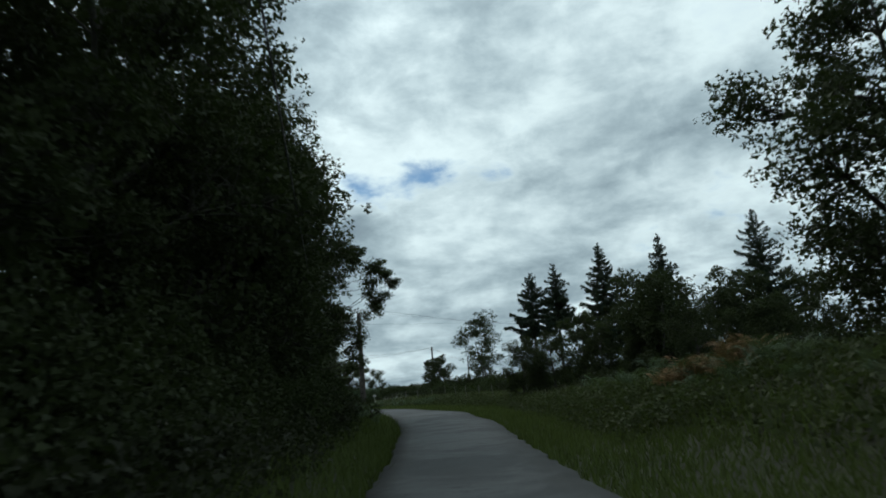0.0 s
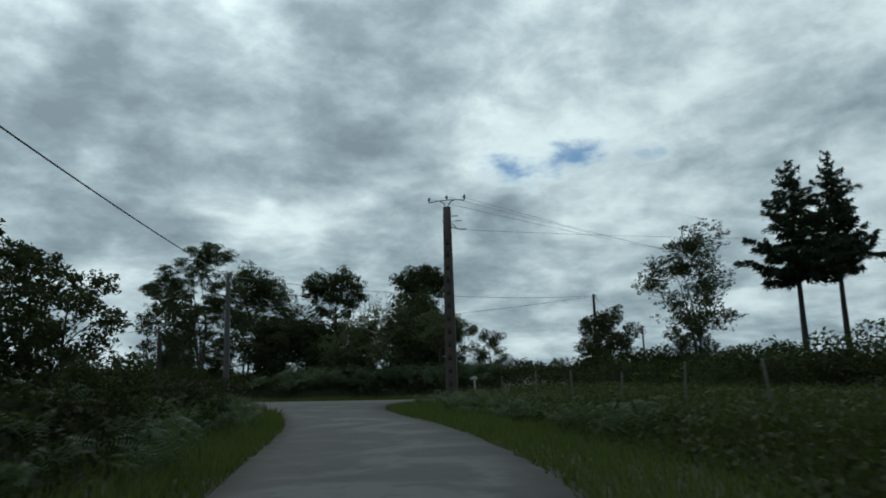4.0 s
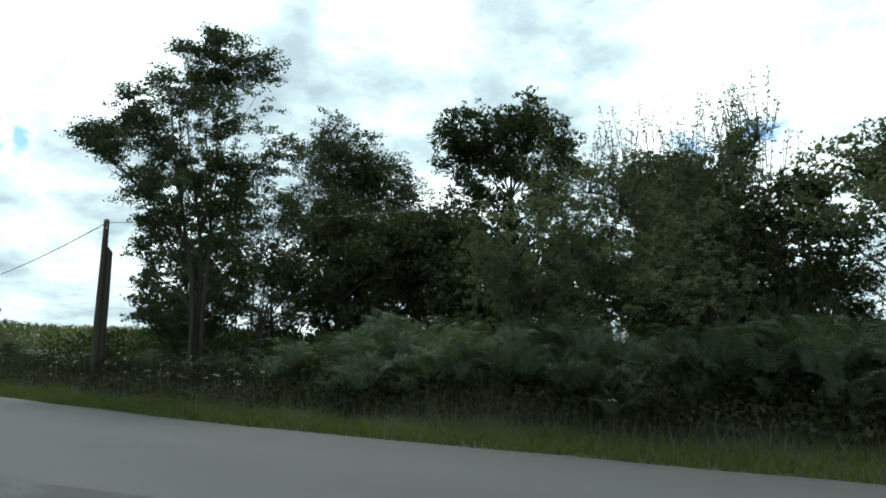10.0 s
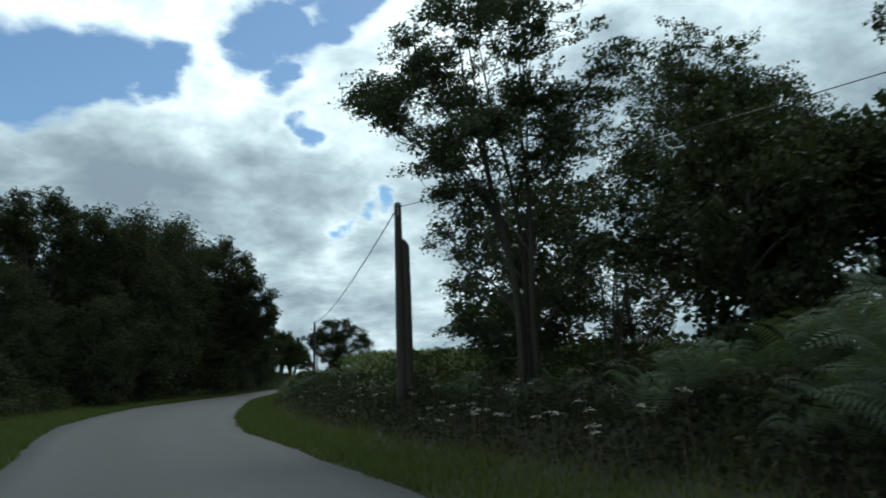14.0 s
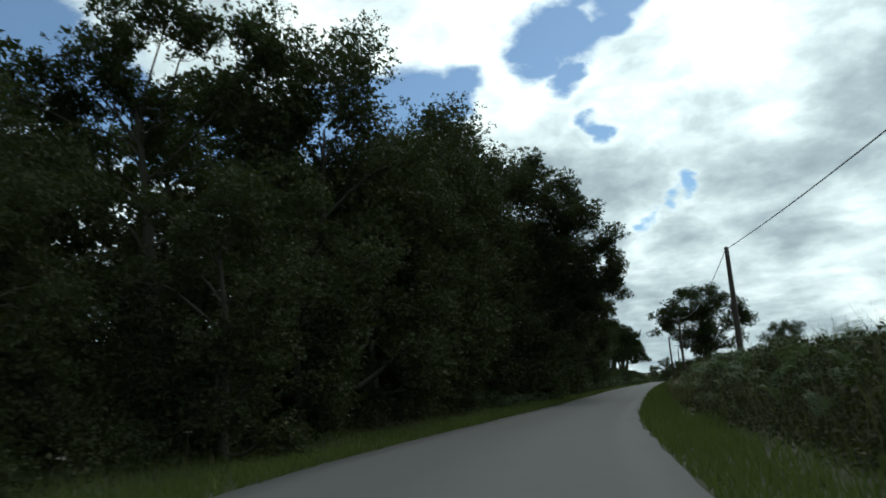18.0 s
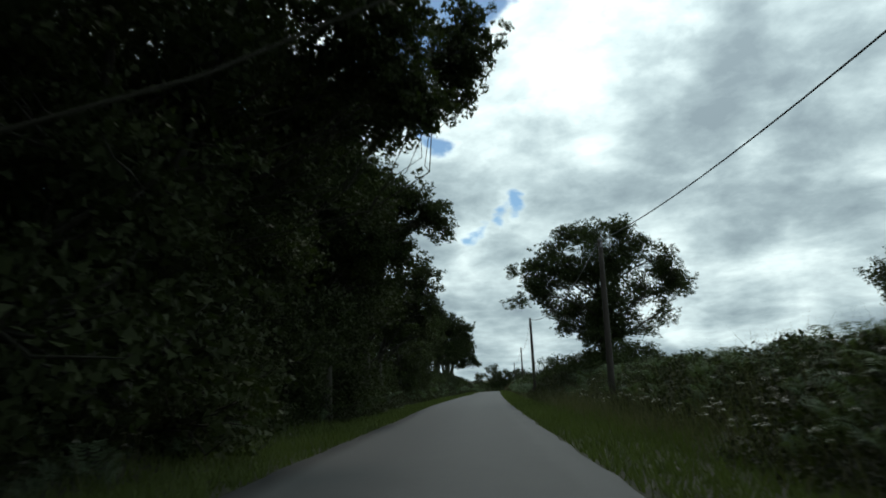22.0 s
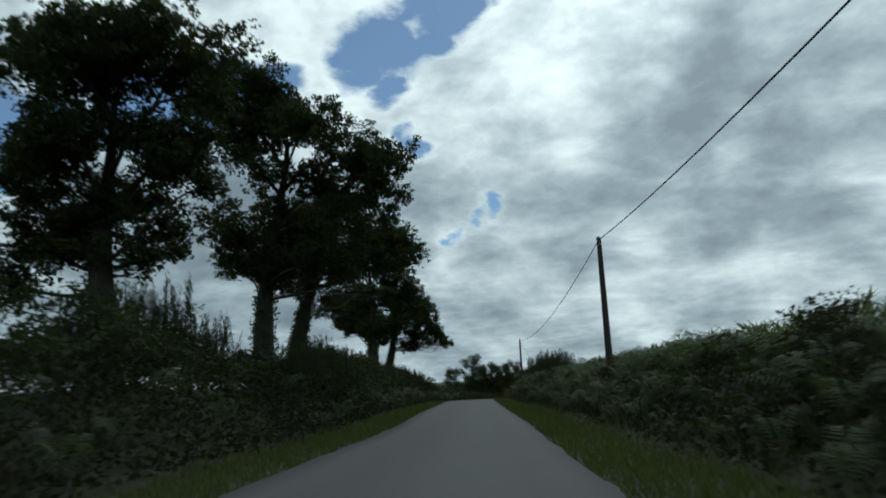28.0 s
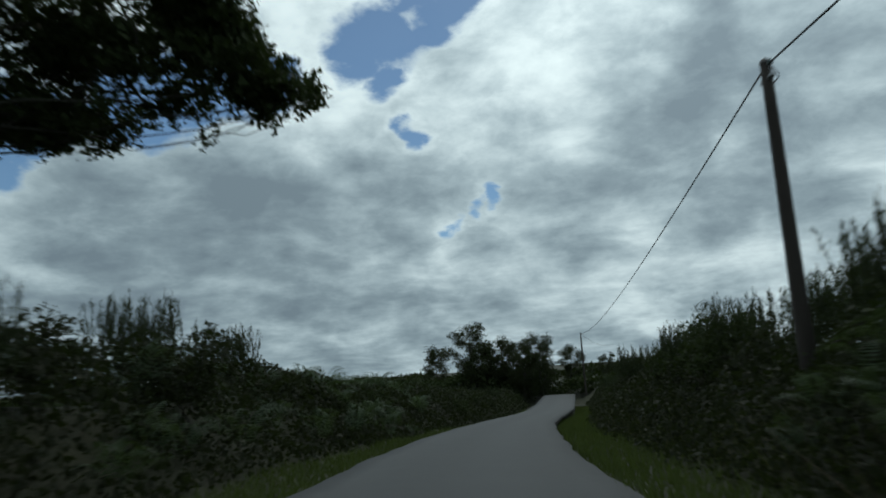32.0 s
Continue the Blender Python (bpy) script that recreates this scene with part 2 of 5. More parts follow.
def ground_material():
    m, g = material("rough_grass_ground")
    pos = g.add("TexCoord").outputs["Object"]
    n1, n2, n3 = g.noise(pos, 0.08, 4.0), g.noise(pos, 1.3, 5.0, 0.6), g.noise(pos, 22.0, 5.0, 0.7)
    c = g.ramp(n2, [(0.3, (0.014, 0.013, 0.008)), (0.5, (0.024, 0.027, 0.011)), (0.7, (0.042, 0.046, 0.018))])
    c = g.mix(g.add("MapRange", {0: n1, 1: 0.42, 2: 0.62, 3: 0.0, 4: 0.7}).outputs[0], c, (0.045, 0.050, 0.020))
    c = g.mix(g.math("MULTIPLY", n3, 0.5), c, (0.012, 0.012, 0.007))
    finish(g, c, 0.9, n3, 0.8, 0.05)
    return m


LEAF_OAK = leaf_material("oak_leaf", (0.015, 0.024, 0.007), (0.046, 0.064, 0.017))
LEAF_ASH = leaf_material("ash_leaf", (0.022, 0.037, 0.015), (0.062, 0.087, 0.033))
LEAF_WILLOW = leaf_material("willow_leaf", (0.036, 0.049, 0.022), (0.140, 0.166, 0.082), 0.25)
BROOM = leaf_material("broom_shoot", (0.016, 0.024, 0.010), (0.050, 0.062, 0.028))
WEED = leaf_material("field_weed_leaf", (0.024, 0.034, 0.012), (0.075, 0.086, 0.034), 0.2)
LEAF_DARK = leaf_material("dark_leaf", (0.016, 0.023, 0.009), (0.046, 0.058, 0.019))
LEAF_BRAMBLE = leaf_material("bramble_leaf", (0.015, 0.0175, 0.009), (0.039, 0.043, 0.022))
NEEDLE = leaf_material("spruce_needle", (0.010, 0.020, 0.012), (0.028, 0.045, 0.024), 0.08)
FERN = leaf_material("bracken_frond", (0.036, 0.060, 0.030), (0.100, 0.142, 0.082), 0.25, 0.55)
FERN_BROWN = leaf_material("dead_bracken", (0.10, 0.045, 0.012), (0.26, 0.13, 0.035))
GRASS = leaf_material("grass_blade", (0.036, 0.056, 0.008), (0.104, 0.132, 0.026), 0.3)
GRASS_DRY = leaf_material("dry_grass_blade", (0.061, 0.054, 0.025), (0.144, 0.122, 0.065), 0.25)
DRY_GRASS = leaf_material("dry_reddish_grass", (0.055, 0.034, 0.024), (0.14, 0.09, 0.06), 0.2)
MAIZE = leaf_material("maize_leaf", (0.040, 0.061, 0.013), (0.101, 0.126, 0.036), 0.3)
PETAL = leaf_material("white_umbel", (0.55, 0.52, 0.46), (0.80, 0.78, 0.74), 0.2)
BARK = streaked("bark", (0.018, 0.015, 0.012), (0.055, 0.046, 0.036), (0.026, 0.032, 0.018))
POLE_WOOD = streaked("weathered_pole_timber", (0.022, 0.017, 0.014), (0.062, 0.046, 0.037), (0.032, 0.030, 0.026), 0.08)
POLE_PALE = streaked("grey_pole_timber", (0.045, 0.044, 0.045), (0.125, 0.120, 0.118), (0.07, 0.068, 0.066), 0.08)
POST_WOOD = streaked("grey_post_timber", (0.06, 0.055, 0.048), (0.16, 0.147, 0.127), (0.09, 0.085, 0.072), 0.1)
CONCRETE = plain("pole_concrete", (0.036, 0.029, 0.025), (0.078, 0.064, 0.055), 2.0, 0.85, 0.4)
# concrete with the shade of the pole's recesses put into its colour
RECESS = plain("shadowed_concrete", (0.018, 0.015, 0.013), (0.04, 0.034, 0.03), 6.0, 0.9, 0.2)
STEEL = plain("galvanised_steel", (0.20, 0.21, 0.22), (0.36, 0.37, 0.38), 8.0, 0.45, 0.1, 0.8)
GLASS_INS = plain("insulator_glass", (0.03, 0.05, 0.045), (0.07, 0.10, 0.09), 8.0, 0.15, 0.05)
CABLE = plain("black_cable", (0.012, 0.012, 0.013), (0.03, 0.03, 0.03), 10.0, 0.5, 0.1)
SIGN_WHITE = plain("weathered_sign_paint", (0.20, 0.20, 0.19), (0.36, 0.36, 0.34), 5.0, 0.5, 0.05)
BOX_DARK = plain("grey_cable_cover", (0.05, 0.05, 0.05), (0.11, 0.105, 0.10), 4.0, 0.6, 0.2)
LANE = asphalt("lane_asphalt", (0.014, 0.0155, 0.016), (0.034, 0.037, 0.038), (0.078, 0.083, 0.084), 0.95, 0.8)
MAIN = asphalt("road_chippings", (0.041, 0.0435, 0.0445), (0.070, 0.0735, 0.0745), (0.052, 0.0545, 0.0555), 0.5)
GROUND = ground_material()

# ---- plan ----
FIELD_BUSHES = [(31.0, 6.0), (31.8, 4.4), (47.5, 6.8), (45.8, 3.0), (40.5, -2.0)]
MAIN_L = [(75, 22), (69.6, 31), (65.4, 37.5), (62.3, 42.0), (58.6, 46.0), (55.7, 51.5), (54.4, 57), (53.1, 62.5), (51.4, 68.3), (49.2, 75), (47.0, 83), (45.6, 92), (44.7, 101), (44.5, 110),
          (44.7, 130), (44.5, 160), (44.2, 190), (44.7, 215), (45.1, 232), (45.9, 248), (46.1, 265), (46.5, 280), (46.8, 293), (47.2, 302), (48.0, 312), (49.2, 321), (51.0, 331), (53.1, 341.5), (55.0, 354), (57.2, 370), (60.4, 393)]
MAIN_R = [(78.5, 24), (73.2, 33), (69.3, 39.6), (66.2, 45.0), (64.0, 49.6), (61.9, 54.3), (60.0, 58.8), (58.5, 63.4), (56.9, 69.2), (54.9, 76), (53.3, 85), (52.3, 95), (51.3, 105), (50.6, 115),
          (50.2, 132), (49.9, 160), (49.9, 190), (50.1, 215), (50.3, 235), (50.6, 248), (50.8, 265), (51.0, 278), (51.3, 292), (51.6, 302), (52.0, 310), (52.7, 318), (53.8, 326), (55.4, 335), (57.2, 345), (59.0, 356.5), (61.2, 371), (64.2, 391)]
LANE_L = [(-42, -30.0), (-26, -21.0), (-14, -14.2), (0.3, -5.8), (10.6, 0.8), (16.0, 4.5), (20.3, 7.8), (24.0, 10.6), (28.0, 14.0), (33.0, 18.8), (37.2, 23.8), (41.2, 28.6), (44.6, 33.0), (48.8, 39.2), (50.6, 42.6), (52.0, 45.8), (52.9, 50.0), (53.6, 56.5)]
LANE_R = [(-40.3, -33.2), (-24.3, -24.2), (-12.3, -17.4), (0.6, -9.0), (10.6, -2.9), (16.3, 0.5), (20.3, 3.4), (26.2, 7.3), (30.5, 11.2), (34.0, 14.7), (38.2, 18.4), (42.2, 22.8), (46.9, 28.7), (51.0, 34.5), (54.0, 38.4), (56.0, 40.4), (58.3, 42.0), (60.2, 42.7), (62.3, 42.4)]


def along(line, step):
    """Points at even steps on a smooth curve through the line."""
    p = np.array(line, float)
    q = np.vstack([2 * p[0] - p[1], p, 2 * p[-1] - p[-2]])
    out = []
    for i in range(1, len(q) - 2):
        n = max(2, int(np.hypot(*(q[i + 1] - q[i])) / step))
        for t in np.arange(n) / n:
            a, b, c, d = q[i - 1], q[i], q[i + 1], q[i + 2]
            out.append(0.5 * (2 * b + (c - a) * t + (2 * a - 5 * b + 4 * c - d) * t * t + (3 * b - a - 3 * c + d) * t ** 3))
    out.append(p[-1])
    return np.array(out)


def gap_to(points, line):
    """Distance from points to a line, and its side (positive to the right of its way)."""
    best, side = np.full(len(points), 1e9), np.zeros(len(points))
    for a, b in zip(line[:-1], line[1:]):
        v = b - a
        w = points - a
        t = np.clip((w @ v) / (v @ v), 0, 1)
        e = w - t[:, None] * v
        r = np.hypot(e[:, 0], e[:, 1])
        k = r < best
        best[k], side[k] = r[k], (e[:, 0] * v[1] - e[:, 1] * v[0])[k]
    return best, np.sign(side)


HEDGE_LINES = {"h1": [(70, 36), (80, 37), (96, 22), (104, 2)], "h2": [(66, 30), (95, 50), (150, 70), (230, 80)], "h3": [(74, 33), (66, 18), (55, 8), (46, -2), (34, -12), (18, -22)],
               "h4": [(20, 70), (30, 110), (10, 150), (-40, 190)], "h5": [(84, 112), (120, 145), (190, 190)], "h7": [(59.8, 77), (63, 73), (66.5, 68), (69.5, 62), (72.5, 55.5), (74.5, 50)], "h6": [(20, 345), (40, 385), (60, 398), (110, 400), (180, 380)]}
EDGE = {"ml": np.array(MAIN_L, float), "mr": np.array(MAIN_R, float), "ll": np.array(LANE_L, float), "lr": np.array(LANE_R, float)}


def soft(a, b, v):
    t = np.clip((v - a) / (b - a), 0, 1)
    return t * t * (3 - 2 * t)


def off_road(p):
    """Distance to the nearest road's edge (0 on it), and which edge: 0 main left, 1 main right, 2 lane left, 3 lane right."""
    d, s = zip(*[gap_to(p, EDGE[k]) for k in ("ml", "mr", "ll", "lr")])
    on_main = (s[0] > 0) & (s[1] < 0) & (np.minimum(d[0], d[1]) < 7)
    on_lane = (s[2] > 0) & (s[3] < 0) & (np.minimum(d[2], d[3]) < 9) & (s[1] < 0)
    near = np.argmin(np.array(d), axis=0)
    dist = np.min(np.array(d), axis=0)
    dist[on_main | on_lane] = 0
    return dist, near


def wave(x, y, size, seed):
    return (np.sin(x / size + seed) * np.cos(y / size * 1.3 + seed * 2.1) + 0.6 * np.sin(x / size * 2.3 - y / size * 1.7 + seed * 0.7)) / 1.6


def land(x, y):
    """Height of the ground."""
    x, y = np.asarray(x, float), np.asarray(y, float)
    p = np.stack([x.ravel(), y.ravel()], 1)
    d, near = off_road(p)
    px, py = p[:, 0], p[:, 1]
    bank = np.zeros(len(p))
    right = near == 1
    k = soft(80, 98, py)
    wide = 1.1 * soft(138, 156, py) * (1 - soft(178, 188, py))
    bank += np.where(right, soft(1.7, 3.8, d - wide) * (0.55 + 0.68 * k), 0)
    left = near == 0
    bank += np.where(left, soft(2.0, 4.5, d) * (0.35 + 1.25 * soft(165, 200, py)), 0)
    bank += np.where(near == 2, soft(0.8, 2.6, d) * 0.55, 0)
    rise = 1.15 * (1 - soft(14, 34, px))
    bank += np.where(near == 3, soft(2.0, 7.0, d) * (0.25 + rise), 0)
    bump = 0.10 * wave(px, py, 2.1, 1.0) * soft(0.6, 2.5, d) + 0.35 * wave(px, py, 17.0, 2.0) * soft(6, 20, d)
    far = np.hypot(px - 50, py - 150)
    hills = 22 * soft(700, 1900, far) * (0.65 + 0.35 * wave(px, py, 260.0, 0.4)) - 3.5 * soft(120, 420, far) * (1 - soft(700, 1900, far))
    return (-0.035 + bank + bump + hills + dip(py)).reshape(x.shape)


def dip(y):
    """The road and the land fall away gently past the crest, and lie a little lower round the junction."""
    return -1.65 * soft(288, 370, y) - 0.14 * soft(20, 40, y) * (1 - soft(72, 105, y))


def at(x, y):
    return float(land([x], [y])[0])


# ---- mesh helpers ----
def mesh(name, verts, faces, mat, uv=None):
    """A mesh from arrays: faces of one size, or a list of such arrays."""
    me = bpy.data.meshes.new(name)
    groups = faces if isinstance(faces, list) else [faces]
    v = np.asarray(verts, np.float32)
    sizes = np.concatenate([np.full(len(f), f.shape[1]) for f in groups])
    loops = np.concatenate([np.asarray(f).ravel() for f in groups]).astype(np.int32)
    me.vertices.add(len(v))
    me.vertices.foreach_set("co", v.ravel())
    me.loops.add(len(loops))
    me.loops.foreach_set("vertex_index", loops)
    me.polygons.add(len(sizes))
    me.polygons.foreach_set("loop_start", np.concatenate([[0], np.cumsum(sizes)[:-1]]).astype(np.int32))
    me.polygons.foreach_set("loop_total", sizes.astype(np.int32))
    if uv is not None:
        layer = me.uv_layers.new(name="across")
        layer.data.foreach_set("uv", np.asarray(uv, np.float32)[loops].ravel())
    me.update(calc_edges=True)
    me.materials.append(mat)
    return me


def part_np(name, verts, faces, mat, parent=None, label="", smooth=False):
    ob = new(name, mesh(name, verts, faces, mat))
    if smooth:
        ob.data.polygons.foreach_set("use_smooth", np.ones(len(ob.data.polygons), bool))
    if parent is not None:
        ob.parent = parent
    if label:
        ob["label"] = label
    return ob


class Heap:
    """Gathers pieces of geometry into one mesh."""

    def __init__(self):
        self.v, self.q, self.t, self.n = [], [], [], 0

    def put(self, v, quads=None, tris=None):
        self.v.append(v)
        if quads is not None and len(quads):
            self.q.append(np.asarray(quads) + self.n)
        if tris is not None and len(tris):
            self.t.append(np.asarray(tris) + self.n)
        self.n += len(v)

    def tube(self, pts, radii, sides=6, cap=True):
        pts = np.asarray(pts, float)
        n = len(pts)
        ring = []
        for i in range(n):
            d = pts[min(i + 1, n - 1)] - pts[max(i - 1, 0)]
            d = d / (np.linalg.norm(d) + 1e-9)
            a = np.cross(d, (0, 0, 1.0) if abs(d[2]) < 0.9 else (1.0, 0, 0))
            a /= np.linalg.norm(a)
            b = np.cross(d, a)
            ang = np.arange(sides) * 2 * np.pi / sides
            ring.append(pts[i] + radii[i] * (np.cos(ang)[:, None] * a + np.sin(ang)[:, None] * b))
        v = np.concatenate(ring)
        k = np.arange(sides)
        q = [np.stack([i * sides + k, i * sides + (k + 1) % sides, (i + 1) * sides + (k + 1) % sides, (i + 1) * sides + k], 1) for i in range(n - 1)]
        self.put(v, np.concatenate(q))
        if cap:
            m = (n - 1) * sides
            self.t.append(np.array([[m, m + i, m + i + 1] for i in range(1, sides - 1)]) + self.n - len(v))

    def leaves(self, c, a, b):
        """Pointed leaves round the centres c, with half length a and half width b (vectors)."""
        n = len(c)
        v = np.stack([c - a * 0.75 + b, c + a * 1.05, c - a * 0.55 - b * 1.1], 1).reshape(-1, 3)
        self.put(v, None, np.arange(3 * n).reshape(-1, 3))

    def box(self, x0, x1, y0, y1, z0, z1):
        v = np.array([(x, y, z) for z in (z0, z1) for y in (y0, y1) for x in (x0, x1)], float)
        self.put(v, [(0, 2, 3, 1), (4, 5, 7, 6), (0, 1, 5, 4), (2, 6, 7, 3), (0, 4, 6, 2), (1, 3, 7, 5)])

    def faces(self):
        return ([np.concatenate(self.q)] if self.q else []) + ([np.concatenate(self.t)] if self.t else [])

    def make(self, name, mat, parent=None, label="", smooth=False):
        return part_np(name, np.concatenate(self.v), self.faces(), mat, parent, label, smooth)


def turned(rng, n):
    v = rng.normal(size=(n, 3))
    return v / np.linalg.norm(v, axis=1, keepdims=True)


def spray(heap, rng, centres, size, droop=0.3, slim=0.42):
    """Leaves with random turns at the centres."""
    n = len(centres)
    a = turned(rng, n)
    a[:, 2] = a[:, 2] * 0.7 - droop
    a /= np.linalg.norm(a, axis=1, keepdims=True)
    b = np.cross(a, turned(rng, n))
    b /= np.linalg.norm(b, axis=1, keepdims=True) + 1e-9
    s = size * rng.uniform(0.6, 1.35, (n, 1)) * 0.5
    heap.leaves(centres, a * s, b * s * slim * 1.5)


# ---- trees ----
def bent(a, b, rng, sag, n=5):
    a, b = np.array(a, float), np.array(b, float)
    t = np.linspace(0, 1, n)[:, None]
    p = a + (b - a) * t
    length = np.linalg.norm(b - a)
    p += np.sin(t * np.pi) * rng.normal(size=3) * (0.08, 0.08, 0.045) * length + np.sin(t * 2 * np.pi) * rng.normal(size=3) * 0.04 * length
    p[:, 2] -= (np.sin(t * np.pi) * sag * length)[:, 0]
    return p


def tree(name, x, y, lobes, trunk, fork, leaf, density, leaf_mat, bark, label, seed, twigs=True, lean=(0, 0), ivy=0.0, stems=1, group="", slim=0.42, core=34, flat=0.75, sides=8, fill=0.0, layer=0.0, rise=0.55, shoots=0, dense=0.0):
    """A broadleaf tree: trunk and limbs to each lobe of the crown, and leaf clumps on its twigs. Lobes: offset x, y, height above datum, radius."""
    rng = np.random.default_rng(seed)
    z0 = at(x, y)
    root = new(name)
    root.location = (x, y, z0)
    tagged(root, label, "tree" if "shrub" not in name and "bush" not in name else "shrub", group)
    lob = np.array(lobes, float)
    lob[:, 2] -= z0
    main = len(lob)
    if fill:
        more = []
        for i in range(len(lob)):
            near = np.argsort(np.linalg.norm(lob[:, :3] - lob[i, :3], axis=1))[1:4]
            for j in near:
                if j > i or i not in np.argsort(np.linalg.norm(lob[:, :3] - lob[j, :3], axis=1))[1:4]:
                    m = (lob[i] + lob[j]) / 2
                    m[:2] += rng.normal(size=2) * m[3] * 0.6
                    m[3] *= fill
                    more.append(m)
        lob = np.vstack([lob, more])
    if dense:
        # smaller lobes between neighbours close the crown
        more = []
        for _ in range(int(dense * main)):
            i = rng.integers(0, main)
            near = np.argsort(np.linalg.norm(lob[:main, :3] - lob[i, :3], axis=1))[1:7]
            j, k = rng.choice(near, 2, replace=False)
            w = rng.dirichlet((1.0, 1.0, 1.0))
            m = lob[i] * w[0] + lob[j] * w[1] + lob[k] * w[2]
            m[3] *= 0.8
            more.append(m)
        lob = np.vstack([lob, more])
    wood, green = Heap(), Heap()
    top = lob[:, 2].max()
    lead = np.array([lob[:, 0].mean() * 0.6 + lean[0], lob[:, 1].mean() * 0.6 + lean[1]])
    paths = []
    for s in range(stems):
        off = np.array([0.0, 0.0]) if stems == 1 else rng.normal(size=2) * trunk * 1.6
        end = lead + (off * 1.5 if stems > 1 else 0)
        h = np.linspace(0, 1, 9)
        z = h * top * 0.82
        path = np.stack([off[0] + end[0] * h ** 1.6 + 0.12 * np.sin(h * 7 + seed + s), off[1] + end[1] * h ** 1.6 + 0.12 * np.cos(h * 6 + seed * 2 + s), z - 0.25], 1)
        r = trunk / (stems ** 0.4) * (1.0 - 0.86 * h) * np.where(h < 0.08, 1.35, 1.0)
        wood.tube(path, r, sides)
        paths.append((path, r))
    for i, (lx, ly, lz, lr) in enumerate(lob):
        path, pr = paths[i % stems]
        out = math.hypot(lx, ly)
        start = max(fork - z0 * 0, min(lz - rise * out - 0.3, top * 0.7))
        start = min(start, lz - 0.15)
        k = np.interp(start, path[:, 2], np.arange(9))
        a = np.array([np.interp(k, np.arange(9), path[:, j]) for j in range(3)])
        rad = min(np.interp(k, np.arange(9), pr) * 0.55, (0.035 + 0.045 * lr) * (0.55 if out > 5 else 1.0))
        c = np.array([lx, ly, lz])
        if i >= main:
            a = lob[np.argmin(np.linalg.norm(lob[:main, :3] - c, axis=1)), :3]
            rad = 0.03
        limb = bent(a, c, rng, -0.08 if lz > start + out * 0.4 else 0.06, 6)
        wood.tube(limb, np.linspace(rad, rad * 0.3, 6), max(4, sides - 3))
        n = max(6, int(12 * lr ** 1.45))
        dirs = turned(rng, n)
        dirs[:, 2] = dirs[:, 2] * 0.85 + 0.1
        ends = c + dirs * lr * rng.uniform(0.45, 0.98, (n, 1)) * np.array([1.0, 1.0, 0.85])
        if twigs:
            for e in ends:
                f = limb[rng.integers(3, 6)]
                wood.tube(bent(f, e, rng, 0.04, 4), np.linspace(rad * 0.32, 0.008, 4), 3, False)
        if twigs:
            ends = np.vstack([ends, limb[rng.integers(3, 6, 1 + n // 5)] + turned(rng, 1 + n // 5) * 0.25])
            n = len(ends)
        # leaves in tight tufts round each twig
        tufts = 6
        m = max(7 if twigs else 3, int(1.15 * density * lr * lr / n / tufts))
        tight = min(max(leaf * 1.1, 0.09), 0.26)
        heart = np.repeat(ends, tufts, 0) + turned(rng, n * tufts) * rng.uniform(0.1, 1, (n * tufts, 1)) ** 0.5 * (0.16 + 0.20 * lr) * np.array([1.1, 1.1, flat])
        pts = np.repeat(heart, m, 0) + turned(rng, n * tufts * m) * rng.uniform(0.05, 1, (n * tufts * m, 1)) ** 0.45 * tight * np.array([1.15, 1.15, 0.5 + 0.5 * flat])
        if layer:
            away = np.repeat(heart - (path[4, 0], path[4, 1], 0), m, 0)[:, :2]
            away /= np.linalg.norm(away, axis=1, keepdims=True) + 1e-6
            run = rng.uniform(-1, 1, (len(pts), 1)) * layer * 0.7
            pts[:, :2] += away * run
            pts[:, 2] += 0.06 - 0.35 * np.abs(run[:, 0]) * (run[:, 0] > 0)
        spray(green, rng, pts, leaf * 0.86, 0.25, slim * 1.1)
        inner = min(0.24, leaf * 1.35)
        k = int(core * lr * lr * min(2.6, (0.34 / inner) ** 2))
        if k:
            pts = c + turned(rng, k) * lr * 0.72 * rng.uniform(0.1, 1, (k, 1)) ** 0.6
            spray(green, rng, pts, inner, 0.1, 0.5)
    if shoots:
        high = np.argsort(-(lob[:, 2] + lob[:, 3]))[:max(4, len(lob) // 2)]
        for i in rng.choice(high, shoots):
            b = lob[i, :3] + (rng.normal() * lob[i, 3] * 0.5, rng.normal() * lob[i, 3] * 0.5, lob[i, 3] * 0.5)
            tip = b + (rng.normal() * 0.15, rng.normal() * 0.15, lob[i, 3] * 0.5 + rng.uniform(0.3, 1.0))
            wood.tube([lob[i, :3], b, tip], [0.02, 0.012, 0.004], 3, False)
            c = b + (tip - b) * rng.uniform(0.15, 1, (26, 1)) + rng.normal(size=(26, 3)) * 0.05
            spray(green, rng, c, leaf, -0.4, 0.4)
    if ivy > 0:
        path, pr = paths[0]
        n = int(ivy)
        k = rng.uniform(0, 6.2, n)
        pts = np.stack([np.interp(k, np.arange(9), path[:, j]) for j in range(3)], 1)
        ang = rng.uniform(0, 6.283, n)
        rr = np.interp(k, np.arange(9), pr) + np.abs(rng.normal(size=n)) * 0.09
        pts[:, 0] += np.cos(ang) * rr
        pts[:, 1] += np.sin(ang) * rr
        spray(green, rng, pts, 0.11, 0.5, 0.6)
    wood.make("trunk", bark, root, smooth=True)
    green.make("crown", leaf_mat, root)
    return root


